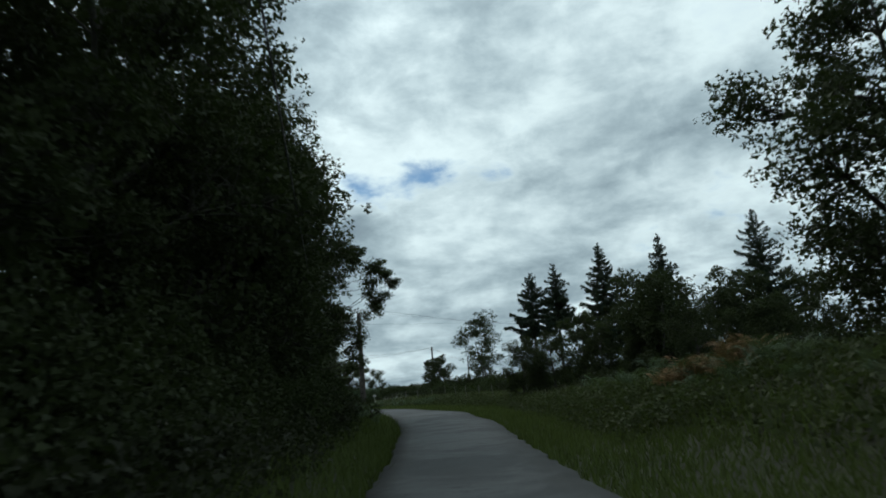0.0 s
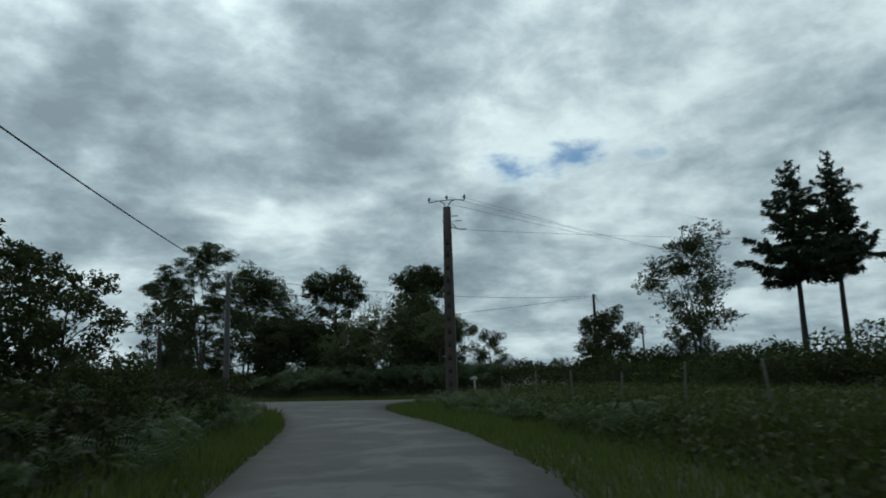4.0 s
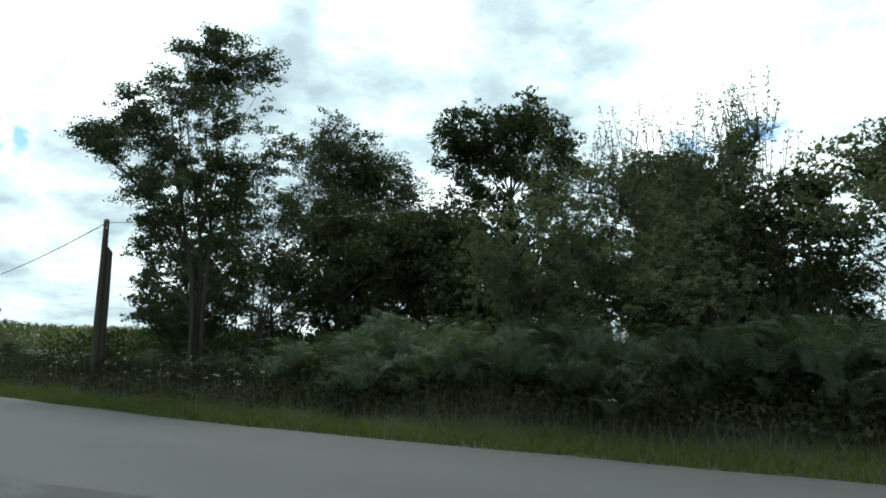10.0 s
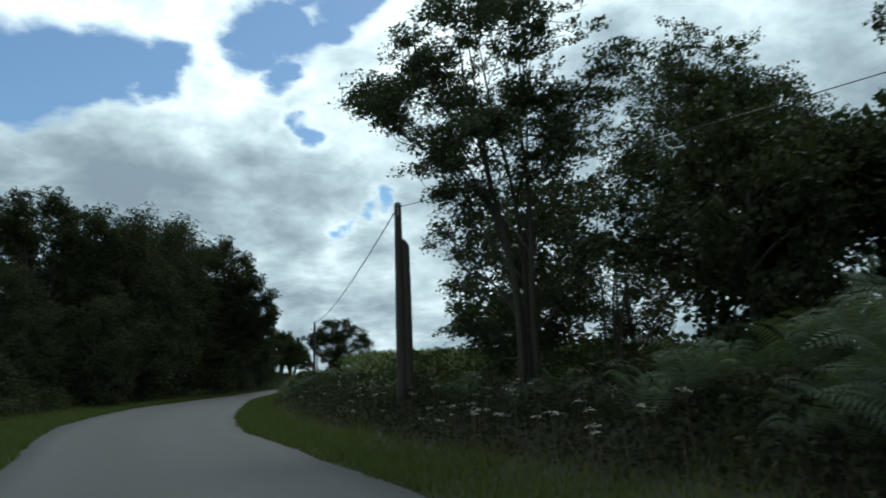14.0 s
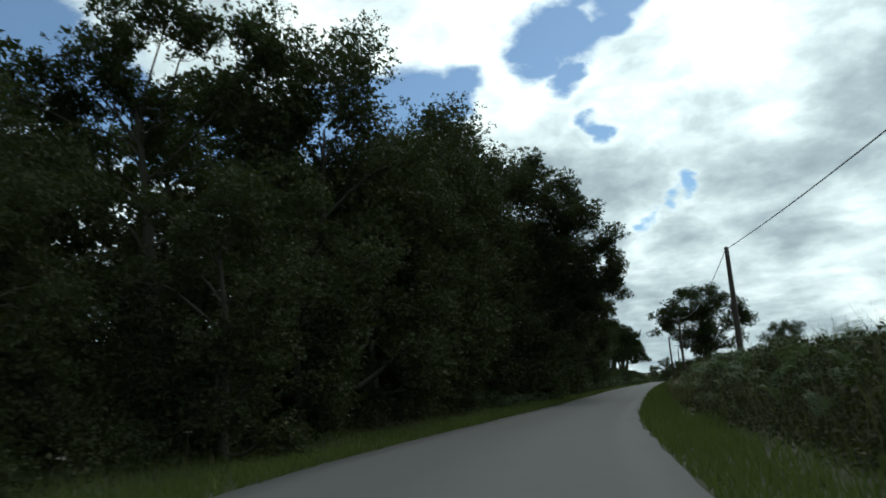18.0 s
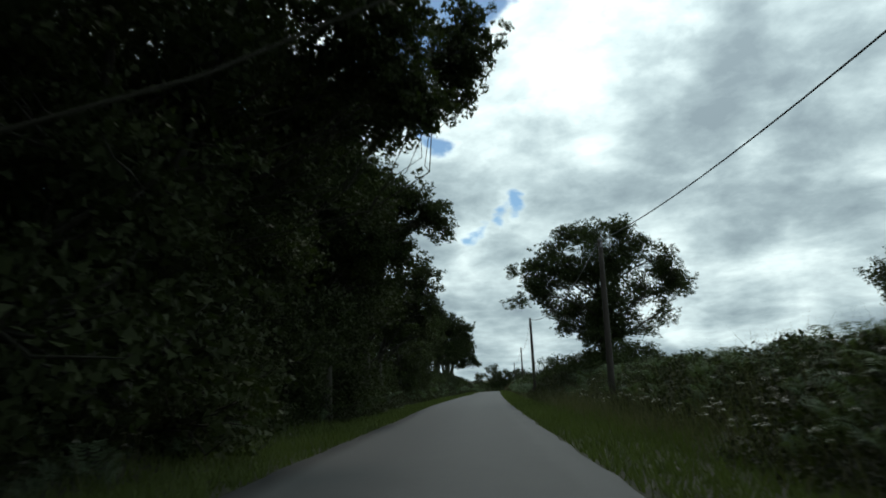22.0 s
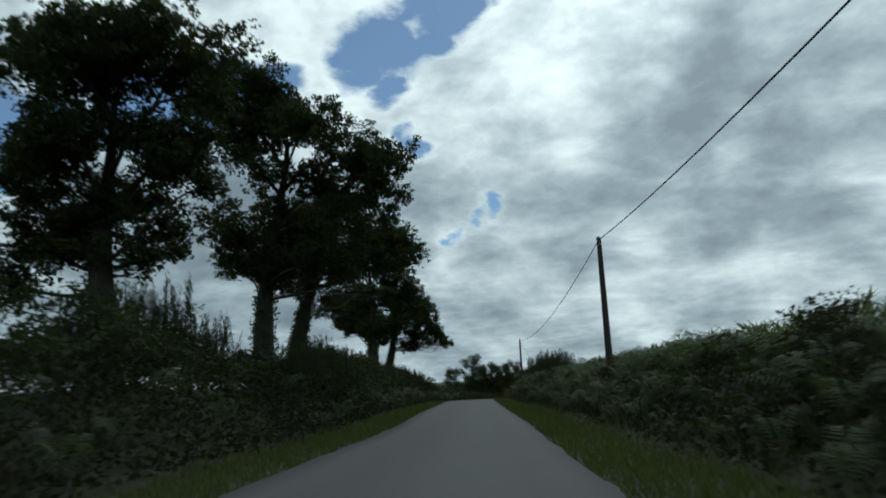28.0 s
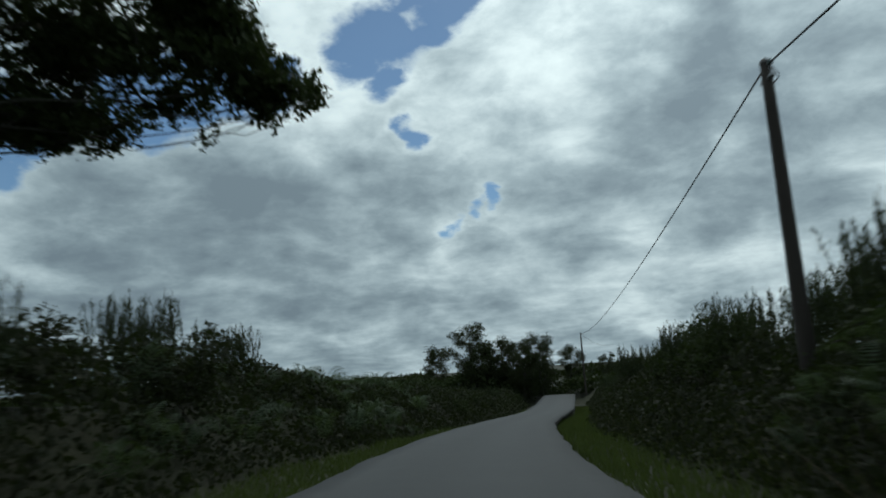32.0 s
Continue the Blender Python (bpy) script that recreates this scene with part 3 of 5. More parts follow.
def crown(seed, height, low, wide, count, size):
    """Lobes of a crown of its own random shape."""
    rng = np.random.default_rng(seed)
    out = []
    for i in range(count):
        f = (i + 0.5) / count
        z = low + (height - low) * f
        e = math.sin(math.pi * min(1, 0.14 + 0.72 * f)) ** 0.6
        a = i * 2.4 + rng.uniform(-0.5, 0.5)
        r = wide * e * rng.uniform(0.35, 0.9)
        s = size * rng.uniform(0.75, 1.2)
        out.append((r * math.cos(a), r * math.sin(a), z - 0.4 * s, s))
    return out


def place(ob, x, y, turn, size, sink=0.0):
    return copy_thing(ob, Matrix.LocRotScale((x, y, at(x, y) - sink), Euler((0, 0, turn)), (size, size, size)))


def conifer(name, x, y, height, wide, bare, label, seed, lean=0.0):
    """A spruce: straight trunk and whorls of drooping boughs, thin at the foot."""
    rng = np.random.default_rng(seed)
    z0 = at(x, y)
    root = new(name)
    root.location = (x, y, z0)
    tagged(root, label, "conifer", "spruces beyond the field")
    wood, green = Heap(), Heap()
    h = np.linspace(0, 1, 8)
    wood.tube(np.stack([lean * h, 0.05 * np.sin(h * 5), h * height - 0.2], 1), 0.02 + 0.26 * (1 - h), 8)
    z, a = bare, rng.uniform(0, 6.283)
    while z < height - 0.25:
        f = (z - bare) / (height - bare)
        reach = 1.12 * wide * (1 - f) ** 0.9 * (0.6 + 0.4 * min(1, f * 8)) + 0.08
        a += 2.4 + rng.uniform(-0.5, 0.5)
        r = reach * rng.uniform(0.45, 1.15)
        end = np.array([math.cos(a) * r, math.sin(a) * r, z + rng.uniform(-0.25, 0.3) + (0.34 * f - 0.06) * r])
        p = bent((lean * z / height, 0, z), end, rng, 0.12, 5)
        wood.tube(p, np.linspace(0.04 * (1 - f) + 0.012, 0.007, 5), 4, False)
        n = int(80 * r) + 16
        t = rng.uniform(0.10, 1.0, n)
        c = np.stack([np.interp(t * 4, np.arange(5), p[:, j]) for j in range(3)], 1)
        side = np.array([-math.sin(a), math.cos(a), 0.0])
        fan = rng.uniform(-1, 1, n)
        c = c + side * (fan * (0.40 * (1 - t * 0.75)) * min(1.2, 0.25 + r * 0.30))[:, None]
        c[:, 2] -= np.abs(rng.normal(size=n)) * 0.20 * min(1, r)
        a1 = np.array([math.cos(a), math.sin(a), -0.1]) * 0.5 + side * fan[:, None] * 0.6 + rng.normal(size=(n, 3)) * 0.2
        a1[:, 2] -= rng.uniform(0, 0.7, n)
        a1 /= np.linalg.norm(a1, axis=1, keepdims=True)
        b1 = np.cross(a1, turned(rng, n))
        b1 /= np.linalg.norm(b1, axis=1, keepdims=True)
        s = rng.uniform(0.15, 0.38, (n, 1)) * (1.05 - 0.6 * f)
        green.leaves(c, a1 * s, b1 * s * 0.26)
        z += rng.uniform(0.06, 0.14)
    wood.make("trunk", BARK, root, smooth=True)
    green.make("needles", NEEDLE, root)
    return root


# ---- ground and roads ----
def build_ground():
    def axis(lo, hi, step, far):
        mid = np.arange(lo, hi + 0.01, step)
        grow = [step]
        while sum(grow) < far:
            grow.append(grow[-1] * 1.22)
        g = np.cumsum(grow)
        return np.concatenate([lo - g[::-1], mid, hi + g])
    xs, ys = axis(-30, 105, 1.05, 3200), axis(-40, 345, 1.05, 3200)
    X, Y = np.meshgrid(xs, ys)
    Z = land(X, Y)
    nx, ny = len(xs), len(ys)
    i, j = np.meshgrid(np.arange(nx - 1), np.arange(ny - 1))
    a = (j * nx + i).ravel()
    f = np.stack([a, a + 1, a + nx + 1, a + nx], 1)
    ob = part_np("ground", np.stack([X.ravel(), Y.ravel(), Z.ravel()], 1), f, GROUND, smooth=True)
    tagged(ob, "rough green verges, banks and fields round the road", "ground", kind="structure")


def road(name, left, right, mat, top, label, clip=None):
    """A slab of asphalt between its two edges, a little crowned, with crumbled rims."""
    rng = np.random.default_rng(5)
    n = 330
    def even(line):
        p = along(line, 0.5)
        s = np.concatenate([[0], np.cumsum(np.hypot(*np.diff(p, axis=0).T))])
        u = np.linspace(0, s[-1], n)
        return np.stack([np.interp(u, s, p[:, 0]), np.interp(u, s, p[:, 1])], 1)
    L, R = even(left), even(right)
    w = R - L
    w /= np.linalg.norm(w, axis=1, keepdims=True)
    L = L - w * (rng.uniform(-0.07, 0.07, (n, 1)))
    R = R + w * (rng.uniform(-0.07, 0.07, (n, 1)))
    m = 9
    t = np.linspace(0, 1, m)
    rows = []
    for k in t:
        p = L + (R - L) * k
        rows.append(np.stack([p[:, 0], p[:, 1], top + dip(p[:, 1]) + 0.03 * (1 - (2 * k - 1) ** 2)], 1))
    for p in (R, L):
        rows.append(np.stack([p[:, 0], p[:, 1], top - 0.16 + dip(p[:, 1])], 1))
    v = np.stack(rows, 1).reshape(-1, 3)
    u = np.tile(np.concatenate([t, [1, 0]]), n)
    i = np.arange(n - 1)[:, None] * (m + 2)
    k = np.arange(m + 2)[None, :]
    f = np.stack([i + k, i + (k + 1) % (m + 2), i + m + 2 + (k + 1) % (m + 2), i + m + 2 + k], -1).reshape(-1, 4)
    ob = new(name, mesh(name, v, f, mat, np.stack([u, np.zeros(len(u))], 1)))
    ob.data.polygons.foreach_set("use_smooth", np.ones(len(ob.data.polygons), bool))
    tagged(ob, label, "road", kind="structure")


build_ground()
road("road", MAIN_L, MAIN_R, MAIN, 0.006, "narrow country road of worn light grey chippings, unmarked")
road("road_lane", LANE_L, LANE_R, LANE, 0.0, "patched dark asphalt lane meeting the road")

# ---- poles and cables ----
def pole(name, x, y, top, r, label, cover=False, lean=(0.0, 0.0), kind="wooden utility poles", wood=None):
    z0 = at(x, y)
    root = new(name)
    root.location = (x, y, z0)
    tagged(root, label, "utility pole", kind)
    h = Heap()
    t = np.linspace(0, 1, 8)
    H = top - z0
    h.tube(np.stack([lean[0] * t, lean[1] * t, t * H - 0.3 * (1 - t)], 1), r * (1.18 - 0.45 * t), 12)
    h.make("shaft", wood or POLE_WOOD, root, smooth=True)
    c = Heap()
    c.tube([(lean[0], lean[1], H - 0.02), (lean[0], lean[1], H + 0.03), (lean[0], lean[1], H + 0.09)], [r * 0.80, r * 0.75, r * 0.15], 12)
    c.make("cap", BOX_DARK, root, smooth=True)
    k = Heap()
    k.box(lean[0] - 0.03, lean[0] + 0.03, lean[1] - r - 0.10, lean[1] + r + 0.10, H - 0.32, H - 0.26)
    k.tube([(lean[0], lean[1] - r - 0.06, H - 0.30), (lean[0], lean[1] - r - 0.06, H - 0.10)], [0.02, 0.02], 6)
    b = k.make("bracket", STEEL, root)
    i = Heap()
    i.tube([(lean[0], lean[1] - r - 0.06, H - 0.11), (lean[0], lean[1] - r - 0.06, H - 0.09), (lean[0], lean[1] - r - 0.06, H - 0.04), (lean[0], lean[1] - r - 0.06, H)], [0.022, 0.045, 0.04, 0.015], 8)
    i.make("insulator", GLASS_INS, b, "small dark insulator")
    e = Heap()
    q = np.linspace(0, 1, 9)
    e.tube(np.stack([lean[0] + 0 * q, lean[1] - r - 0.05 - 0.22 * np.sin(q * np.pi), H - 0.12 - 0.30 * q - 0.12 * np.sin(q * np.pi)], 1), np.full(9, 0.012), 5, False)
    e.make("cable_loop", CABLE, root)
    if cover:
        b = Heap()
        b.tube([(0.19, 0.02, -0.2), (0.19, 0.02, H * 0.5), (0.17, 0.02, H - 1.12), (0.10, 0.02, H - 0.95)], [0.13, 0.12, 0.12, 0.05], 8)
        b.make("strut_pole", POLE_WOOD, root, "shorter timber bolted alongside", True)
    return root


def cable(name, a, b, sag, r, label, n=24):
    h = Heap()
    t = np.linspace(0, 1, n)
    p = np.array(a)[None] * (1 - t[:, None]) + np.array(b)[None] * t[:, None]
    p[:, 2] -= 4 * sag * t * (1 - t)
    h.tube(p, np.full(n, r), 5, False)
    ob = h.make(name, CABLE, smooth=True)
    tagged(ob, label, "cable", "overhead cables")


P2 = (46.9, 40.3, 5.75)
POLES = [("A", 59.53, 71.6, 5.95), ("B", 55.0, 123.5, 6.9), ("C", 53.3, 163.6, 6.95), ("D", 52.4, 196.2, 6.7), ("E", 54.22, 251.3, 6.9), ("F", 55.05, 304.3, 6.15), ("G", 66.5, 396.0, 6.5)]
tops = []
for n, x, y, z in POLES:
    pole("utility_pole", x, y, z, 0.13 if n != "F" else 0.12,
         "weathered wooden utility pole on the overgrown bank" if n != "A" else "old wooden utility pole with a shorter timber strapped to it", cover=n == "A",
         lean=(0.05, 0.0) if n in "BC" else (0.0, 0.0))
    tops.append((x, y, z - 0.06))
lane_pole = pole("utility_pole", P2[0], P2[1], P2[2], 0.12, "wooden utility pole beside the lane, cables strung both ways", wood=POLE_PALE)
j = Heap()
j.tube([(0.30, 0.02, P2[2] - at(P2[0], P2[1]) - 0.13), (0.55, 0.035, P2[2] - at(P2[0], P2[1]) - 0.12), (0.95, 0.06, P2[2] - at(P2[0], P2[1]) - 0.12), (1.15, 0.07, P2[2] - at(P2[0], P2[1]) - 0.12)], [0.015, 0.05, 0.05, 0.015], 8)
j.make("cable_joint", CABLE, lane_pole, "black cable splice beside the pole top", True)
pole("utility_pole", 23.6, 14.9, 6.3, 0.12, "pale wooden utility pole among trees beside the lane", wood=POLE_PALE)
pole("utility_pole", 80.0, 42.5, 7.2, 0.13, "distant wooden utility pole behind a hedge")
pole("utility_pole", 118, 58, 7.0, 0.13, "distant wooden utility pole behind a hedge")
for a, b in zip(tops[:-1], tops[1:]):
    cable("cable", a, b, 1.02 if a is not tops[0] else 0.6, 0.018, "black telephone cable sagging between poles")
cable("cable", tops[-1], (80, 440, 6.3), 0.9, 0.018, "black telephone cable sagging between poles")
cable("cable", (23.6, 14.9, 6.15), (P2[0], P2[1], P2[2] - 0.1), 0.35, 0.018, "black telephone cable sagging between poles")
cable("cable", (23.6, 14.9, 6.15), (-4, -8, 6.2), 0.4, 0.018, "black telephone cable sagging between poles")
cable("cable", (P2[0], P2[1], P2[2] - 0.12), (80.0, 42.5, 7.15), 0.45, 0.011, "black telephone cable sagging between poles")
cable("cable", tops[0], (80.0, 42.5, 7.1), 0.7, 0.011, "thin black cable running behind trees")
cable("cable", (80.0, 42.5, 7.1), (118, 58, 6.8), 0.5, 0.011, "thin black cable running behind trees")


def power_pole(x, y, top):
    z0 = at(x, y)
    root = new("power_pole")
    root.location = (x, y, z0)
    root.rotation_euler = (0, 0, radians(-62))
    tagged(root, "tall brown concrete power pole with insulators at the junction", "power pole")
    H = top - z0
    s = Heap()
    v = np.array([(sx * w, sy * w * 0.78, z) for z, w in [(-0.3, 0.31)] + [(H * i / 7, 0.31 - 0.12 * i / 7) for i in range(1, 8)] for sx, sy in ((-1, -1), (1, -1), (1, 1), (-1, 1))])
    s.put(v, [(4 * i + k, 4 * i + (k + 1) % 4, 4 * i + 4 + (k + 1) % 4, 4 * i + 4 + k) for i in range(7) for k in range(4)] + [(28, 29, 30, 31)])
    s.make("shaft", CONCRETE, root)
    # recesses are thin dark plates on the face, their shade painted, not hollowed
    for i in range(12):
        z = 0.9 + i * 0.72
        w = (0.31 - 0.12 * z / H) * 0.78
        r = Heap()
        r.box(-0.10, 0.10, -w - 0.006, -w + 0.01, z, z + 0.34)
        r.make("recess_shade", RECESS, root)
    arm = Heap()
    for sgn in (-1, 1):
        arm.tube([(0, 0, H - 0.05), (sgn * 0.22, 0, H + 0.30), (sgn * 0.45, 0, H + 0.42), (sgn * 0.95, 0, H + 0.36), (sgn * 1.08, 0, H + 0.36)], [0.035] * 5, 6)
    arm.tube([(-0.45, 0, H + 0.42), (0.45, 0, H + 0.42)], [0.03, 0.03], 6)
    arm.make("crossarm", STEEL, root, "curved steel arms on top")
    for dx, base in ((-1.05, 0.36), (0.0, 0.42), (1.05, 0.36)):
        i = Heap()
        z = H + base
        i.tube([(dx, 0, z), (dx, 0, z + 0.08), (dx, 0, z + 0.09), (dx, 0, z + 0.16), (dx, 0, z + 0.17), (dx, 0, z + 0.26), (dx, 0, z + 0.32)], [0.02, 0.02, 0.08, 0.06, 0.08, 0.05, 0.02], 8)
        i.make("insulator", GLASS_INS, root, "glass pin insulator")
    low = Heap()
    low.tube([(0.1, 0, H - 1.15), (0.75, 0, H - 1.35)], [0.035, 0.035], 6)
    low.tube([(0.1, 0, H - 0.85), (0.5, 0, H - 1.2)], [0.03, 0.03], 6)
    low.tube([(-0.3, 0, H - 0.8), (0.1, 0, H - 0.82)], [0.025, 0.025], 6)
    low.make("side_arm", STEEL, root, "short bracket below the crossarm")
    for k, (x0, zz) in enumerate(((0.3, 0.55), (0.5, 0.85), (0.8, 1.35))):
        i = Heap()
        for j in range(4):
            xx = x0 + 0.09 * j
            i.tube([(xx, 0, H - zz), (xx + 0.03, 0, H - zz + 0.004), (xx + 0.06, 0, H - zz + 0.01)], [0.02, 0.055, 0.02], 8)
        i.tube([(x0 - 0.35 + 0.1 * k, 0, H - zz - 0.02), (x0, 0, H - zz)], [0.014, 0.014], 5)
        i.make("strain_insulator", GLASS_INS, root, "string of glass discs")
    return root


power_pole(61.1, 40.6, 10.9)
for dx, dz in ((-0.9, 11.55), (0.0, 11.65), (0.9, 11.55)):
    cable("cable", (61.3 + dx * 0.5, 40.9 - dx * 0.93, dz), (140 + dx, 30 + dx * 2, 12.0), 1.5, 0.008, "bare power wire leading away over the fields")
cable("cable", (61.7, 40.2, 9.6), (120, -10, 11.0), 1.3, 0.008, "bare power wire leading away over the fields")


def sign_post(x, y):
    root = new("road_sign")
    z0 = at(x, y)
    root.location = (x, y, z0)
    root.rotation_euler = (0, 0, radians(-60))
    tagged(root, "small weathered grey-white direction sign on a post", "road sign")
    p = Heap()
    p.tube([(0, 0, -0.2), (0, 0, 1.52)], [0.035, 0.035], 8)
    p.make("post", SIGN_WHITE, root)
    b = Heap()
    b.box(-0.22, 0.16, -0.06, -0.036, 1.27, 1.43)
    b.make("board", SIGN_WHITE, root)
    return root


sign_post(61.4, 39.2)


def fence(line, step, label):
    root = new("field_fence")
    x0, y0 = line[0]
    root.location = (x0, y0, at(x0, y0))
    tagged(root, label, "fence")
    rng = np.random.default_rng(9)
    p = along(line, 0.2)
    s = np.concatenate([[0], np.cumsum(np.hypot(*np.diff(p, axis=0).T))])
    posts = []
    for u in np.arange(0, s[-1], step):
        u += rng.uniform(-0.3, 0.3)
        x, y = np.interp(u, s, p[:, 0]), np.interp(u, s, p[:, 1])
        z = at(x, y)
        h = rng.uniform(1.15, 1.4)
        q = Heap()
        e = rng.normal(size=2) * 0.05
        b = np.array([x - x0, y - y0, z - root.location[2]])
        q.tube([b + (0, 0, -0.2), b + (e[0] * 0.5, e[1] * 0.5, h * 0.5), b + (e[0], e[1], h - 0.03), b + (e[0], e[1], h)], [0.030, 0.028, 0.027, 0.018], 7)
        q.make("post", POST_WOOD, root)
        posts.append(b + (e[0], e[1], h))
    w = Heap()
    for drop in (0.12, 0.5, 0.85):
        for a, b in zip(posts[:-1], posts[1:]):
            w.tube([a - (0, 0, drop), (a + b) / 2 - (0, 0, drop + 0.03), b - (0, 0, drop)], [0.0009] * 3, 3, False)
    w.make("wire", CABLE, root, "thin fence wire")


fence([(30.8, 5.6), (37.4, 12.3), (45.0, 19.6), (49.6, 25.6), (54.5, 33.0)], 3.4, "row of grey wooden fence posts with wire along the field")

# ---- single trees ----
tree("ash_tree", 62.9, 70.8, [(-0.6, -1.8, 12.7, 0.61), (-0.3, -0.9, 11.7, 1.54), (-1.8, -0.5, 10.7, 1.26), (1.2, -1.9, 11.9, 0.89), (-2.3, 1.3, 9.9, 1.26), (-0.5, -3.0, 9.3, 1.54), (-3.5, 0.0, 8.4, 0.98), (-0.7, 1.5, 9.1, 1.4), (-1.9, -0.4, 6.7, 1.54), (0.0, -2.0, 7.0, 1.54), (-2.0, 2.5, 7.8, 0.89), (-1.8, 1.2, 5.1, 0.73), (0.6, 1.3, 5.5, 1.4), (1.2, -1.6, 8.2, 1.06), (-3.7, 2.0, 9.2, 0.42), (0.2, -2.2, 12.7, 0.39), (-1.3, 1.7, 2.6, 0.9), (-0.1, 1.8, 3.1, 1.0), (-0.8, 1.1, 1.9, 0.8), (-1.7, 1.7, 4.0, 0.44), (1.2, 0.1, 3.0, 0.8), (-4.5, 1.5, 9.1, 0.36), (-3.6, 1.9, 9.6, 0.52), (-3.1, 1.0, 10.9, 0.52), (-1.7, -0.7, 12.2, 0.52)],
     0.20, 2.0, 0.135, 1300, LEAF_ASH, BARK, "tall airy ash tree on several stems beside the junction", 41, stems=4, slim=0.34, core=0, flat=0.5, fill=0.7, layer=0.35, rise=1.1)
tree("broadleaf_tree", 70.7, 76.4, [(-1.3, -2.6, 11.9, 1.16), (-0.5, 1.0, 11.4, 1.41), (0.7, -1.8, 10.8, 1.41), (0.3, 0.0, 9.3, 2.12), (2.8, -1.6, 11.1, 1.16), (2.7, -1.2, 8.7, 1.94), (0.6, 1.3, 6.7, 2.12), (2.8, -3.0, 7.1, 2.12), (-1.1, 1.8, 8.7, 1.59), (2.0, -1.8, 5.5, 2.12)],
     0.2, 2.5, 0.13, 640, LEAF_ASH, BARK, "slender grey-green broadleaf tree behind the ash", 42, dense=0.8, stems=3, core=10, flat=0.55, layer=0.3, fill=0.9, rise=1.2)
tree("young_tree", 64.5, 69.5, [(0.7, 0.5, 7.5, 0.91), (1.5, 0.4, 6.2, 1.11), (-0.3, -1.3, 5.3, 0.95), (1.0, -2.0, 4.3, 1.15), (0.3, -1.0, 4.0, 1.03), (2.7, 0.1, 5.8, 1.15), (-0.4, 0.3, 4.0, 0.75), (1.4, -0.1, 3.0, 0.95), (2.0, -2.3, 6.9, 0.99), (2.1, -0.9, 3.1, 0.79)],
     0.09, 0.8, 0.13, 420, LEAF_ASH, BARK, "thin many-stemmed young tree with sparse leaves", 43, stems=4, core=4, fill=0.8)
tree("oak_tree", 72, 63.6, [(-2.1, 0.8, 6.9, 0.71), (-0.9, -0.2, 6.7, 0.82), (0.7, -0.7, 7.0, 0.71), (-2.3, 1.0, 9.7, 1.04), (-0.6, 1.1, 10.1, 1.15), (0.3, -0.4, 10.2, 1.32), (1.8, -0.6, 9.7, 1.04), (1.9, -1.1, 8.4, 0.71), (-1.3, 2.0, 8.8, 0.99), (-0.3, 0.2, 8.7, 1.1), (-1.9, -0.1, 7.4, 0.71), (1.1, -0.2, 8.0, 0.88)],
     0.26, 5.2, 0.14, 900, LEAF_OAK, BARK, "round-crowned dark oak showing bare forked limbs", 44, dense=0.4, fill=0.85, core=14)
tree("willow_tree", 69.9, 49.6, [(0.2, 1.4, 5.5, 0.96), (1.2, 0.5, 5.8, 0.96), (1.1, -0.6, 5.3, 0.87), (2.3, -1.0, 4.5, 0.69), (-0.9, -0.2, 4.2, 0.96), (1.7, -0.1, 4.2, 0.78), (-0.9, 1.1, 4.0, 0.69), (1.9, -1.6, 4.7, 0.38)],
     0.12, 2.2, 0.12, 800, LEAF_WILLOW, BARK, "small willow with dark forked trunk and open crown", 45, core=30, fill=0.9)
tree("oak_tree", 92.1, 73.6, [(-2.6, -1.9, 13.0, 1.3), (1.8, -1.3, 13.5, 1.3), (1.8, 0.4, 12.5, 1.74), (-3.1, -1.2, 11.6, 1.3), (2.7, -2.1, 12.2, 1.09), (-0.3, -1.4, 9.8, 1.74)],
     0.25, 3.0, 0.2, 520, LEAF_OAK, BARK, "distant dark oak rising behind the thicket", 46, fill=0.9, core=60)
tree("willow_bush", 66.5, 57, [(-0.1, -1.1, 4.6, 0.97), (1.0, -1.4, 5.3, 0.97), (2.9, -1.2, 6.2, 0.85), (2.4, 0.2, 4.3, 1.21), (-0.9, -1.0, 3.5, 1.09), (3.0, -1.3, 4.6, 1.21), (-1.5, -0.2, 3.5, 0.85), (2.9, -0.4, 3.3, 1.33), (0.4, -0.5, 2.7, 1.09)],
     0.12, 0.6, 0.075, 1700, LEAF_WILLOW, BARK, "large grey-green willow bush over the bracken", 47, stems=4, fill=0.85, core=12, shoots=80)
tree("willow_bush", 68.3, 52.3, [(-0.0, 1.0, 5.4, 0.77), (1.2, 0.6, 5.9, 0.87), (-0.6, 0.5, 4.1, 0.97), (2.0, 0.8, 4.5, 1.06), (-1.6, 0.7, 3.2, 0.97), (-0.2, -0.8, 5.8, 0.53), (0.3, 0.6, 3.0, 1.06), (-1.8, -0.0, 2.4, 0.97)],
     0.12, 0.6, 0.075, 1800, LEAF_WILLOW, BARK, "tall willow bush with upright leafy shoots", 48, stems=4, fill=0.8, core=8, shoots=70)
tree("broadleaf_tree", 70, 66, [(-3.3, 0.4, 5.7, 1.38), (-1.1, 0.1, 5.4, 1.48), (-1.6, 1.7, 4.7, 1.58), (-0.3, -1.5, 5.6, 1.28), (-1.4, -1.5, 3.8, 1.58), (-2.0, 3.3, 3.8, 1.38)],
     0.16, 0.8, 0.16, 700, LEAF_DARK, BARK, "dense dark tree in the thicket", 49, stems=2, fill=1, core=60)
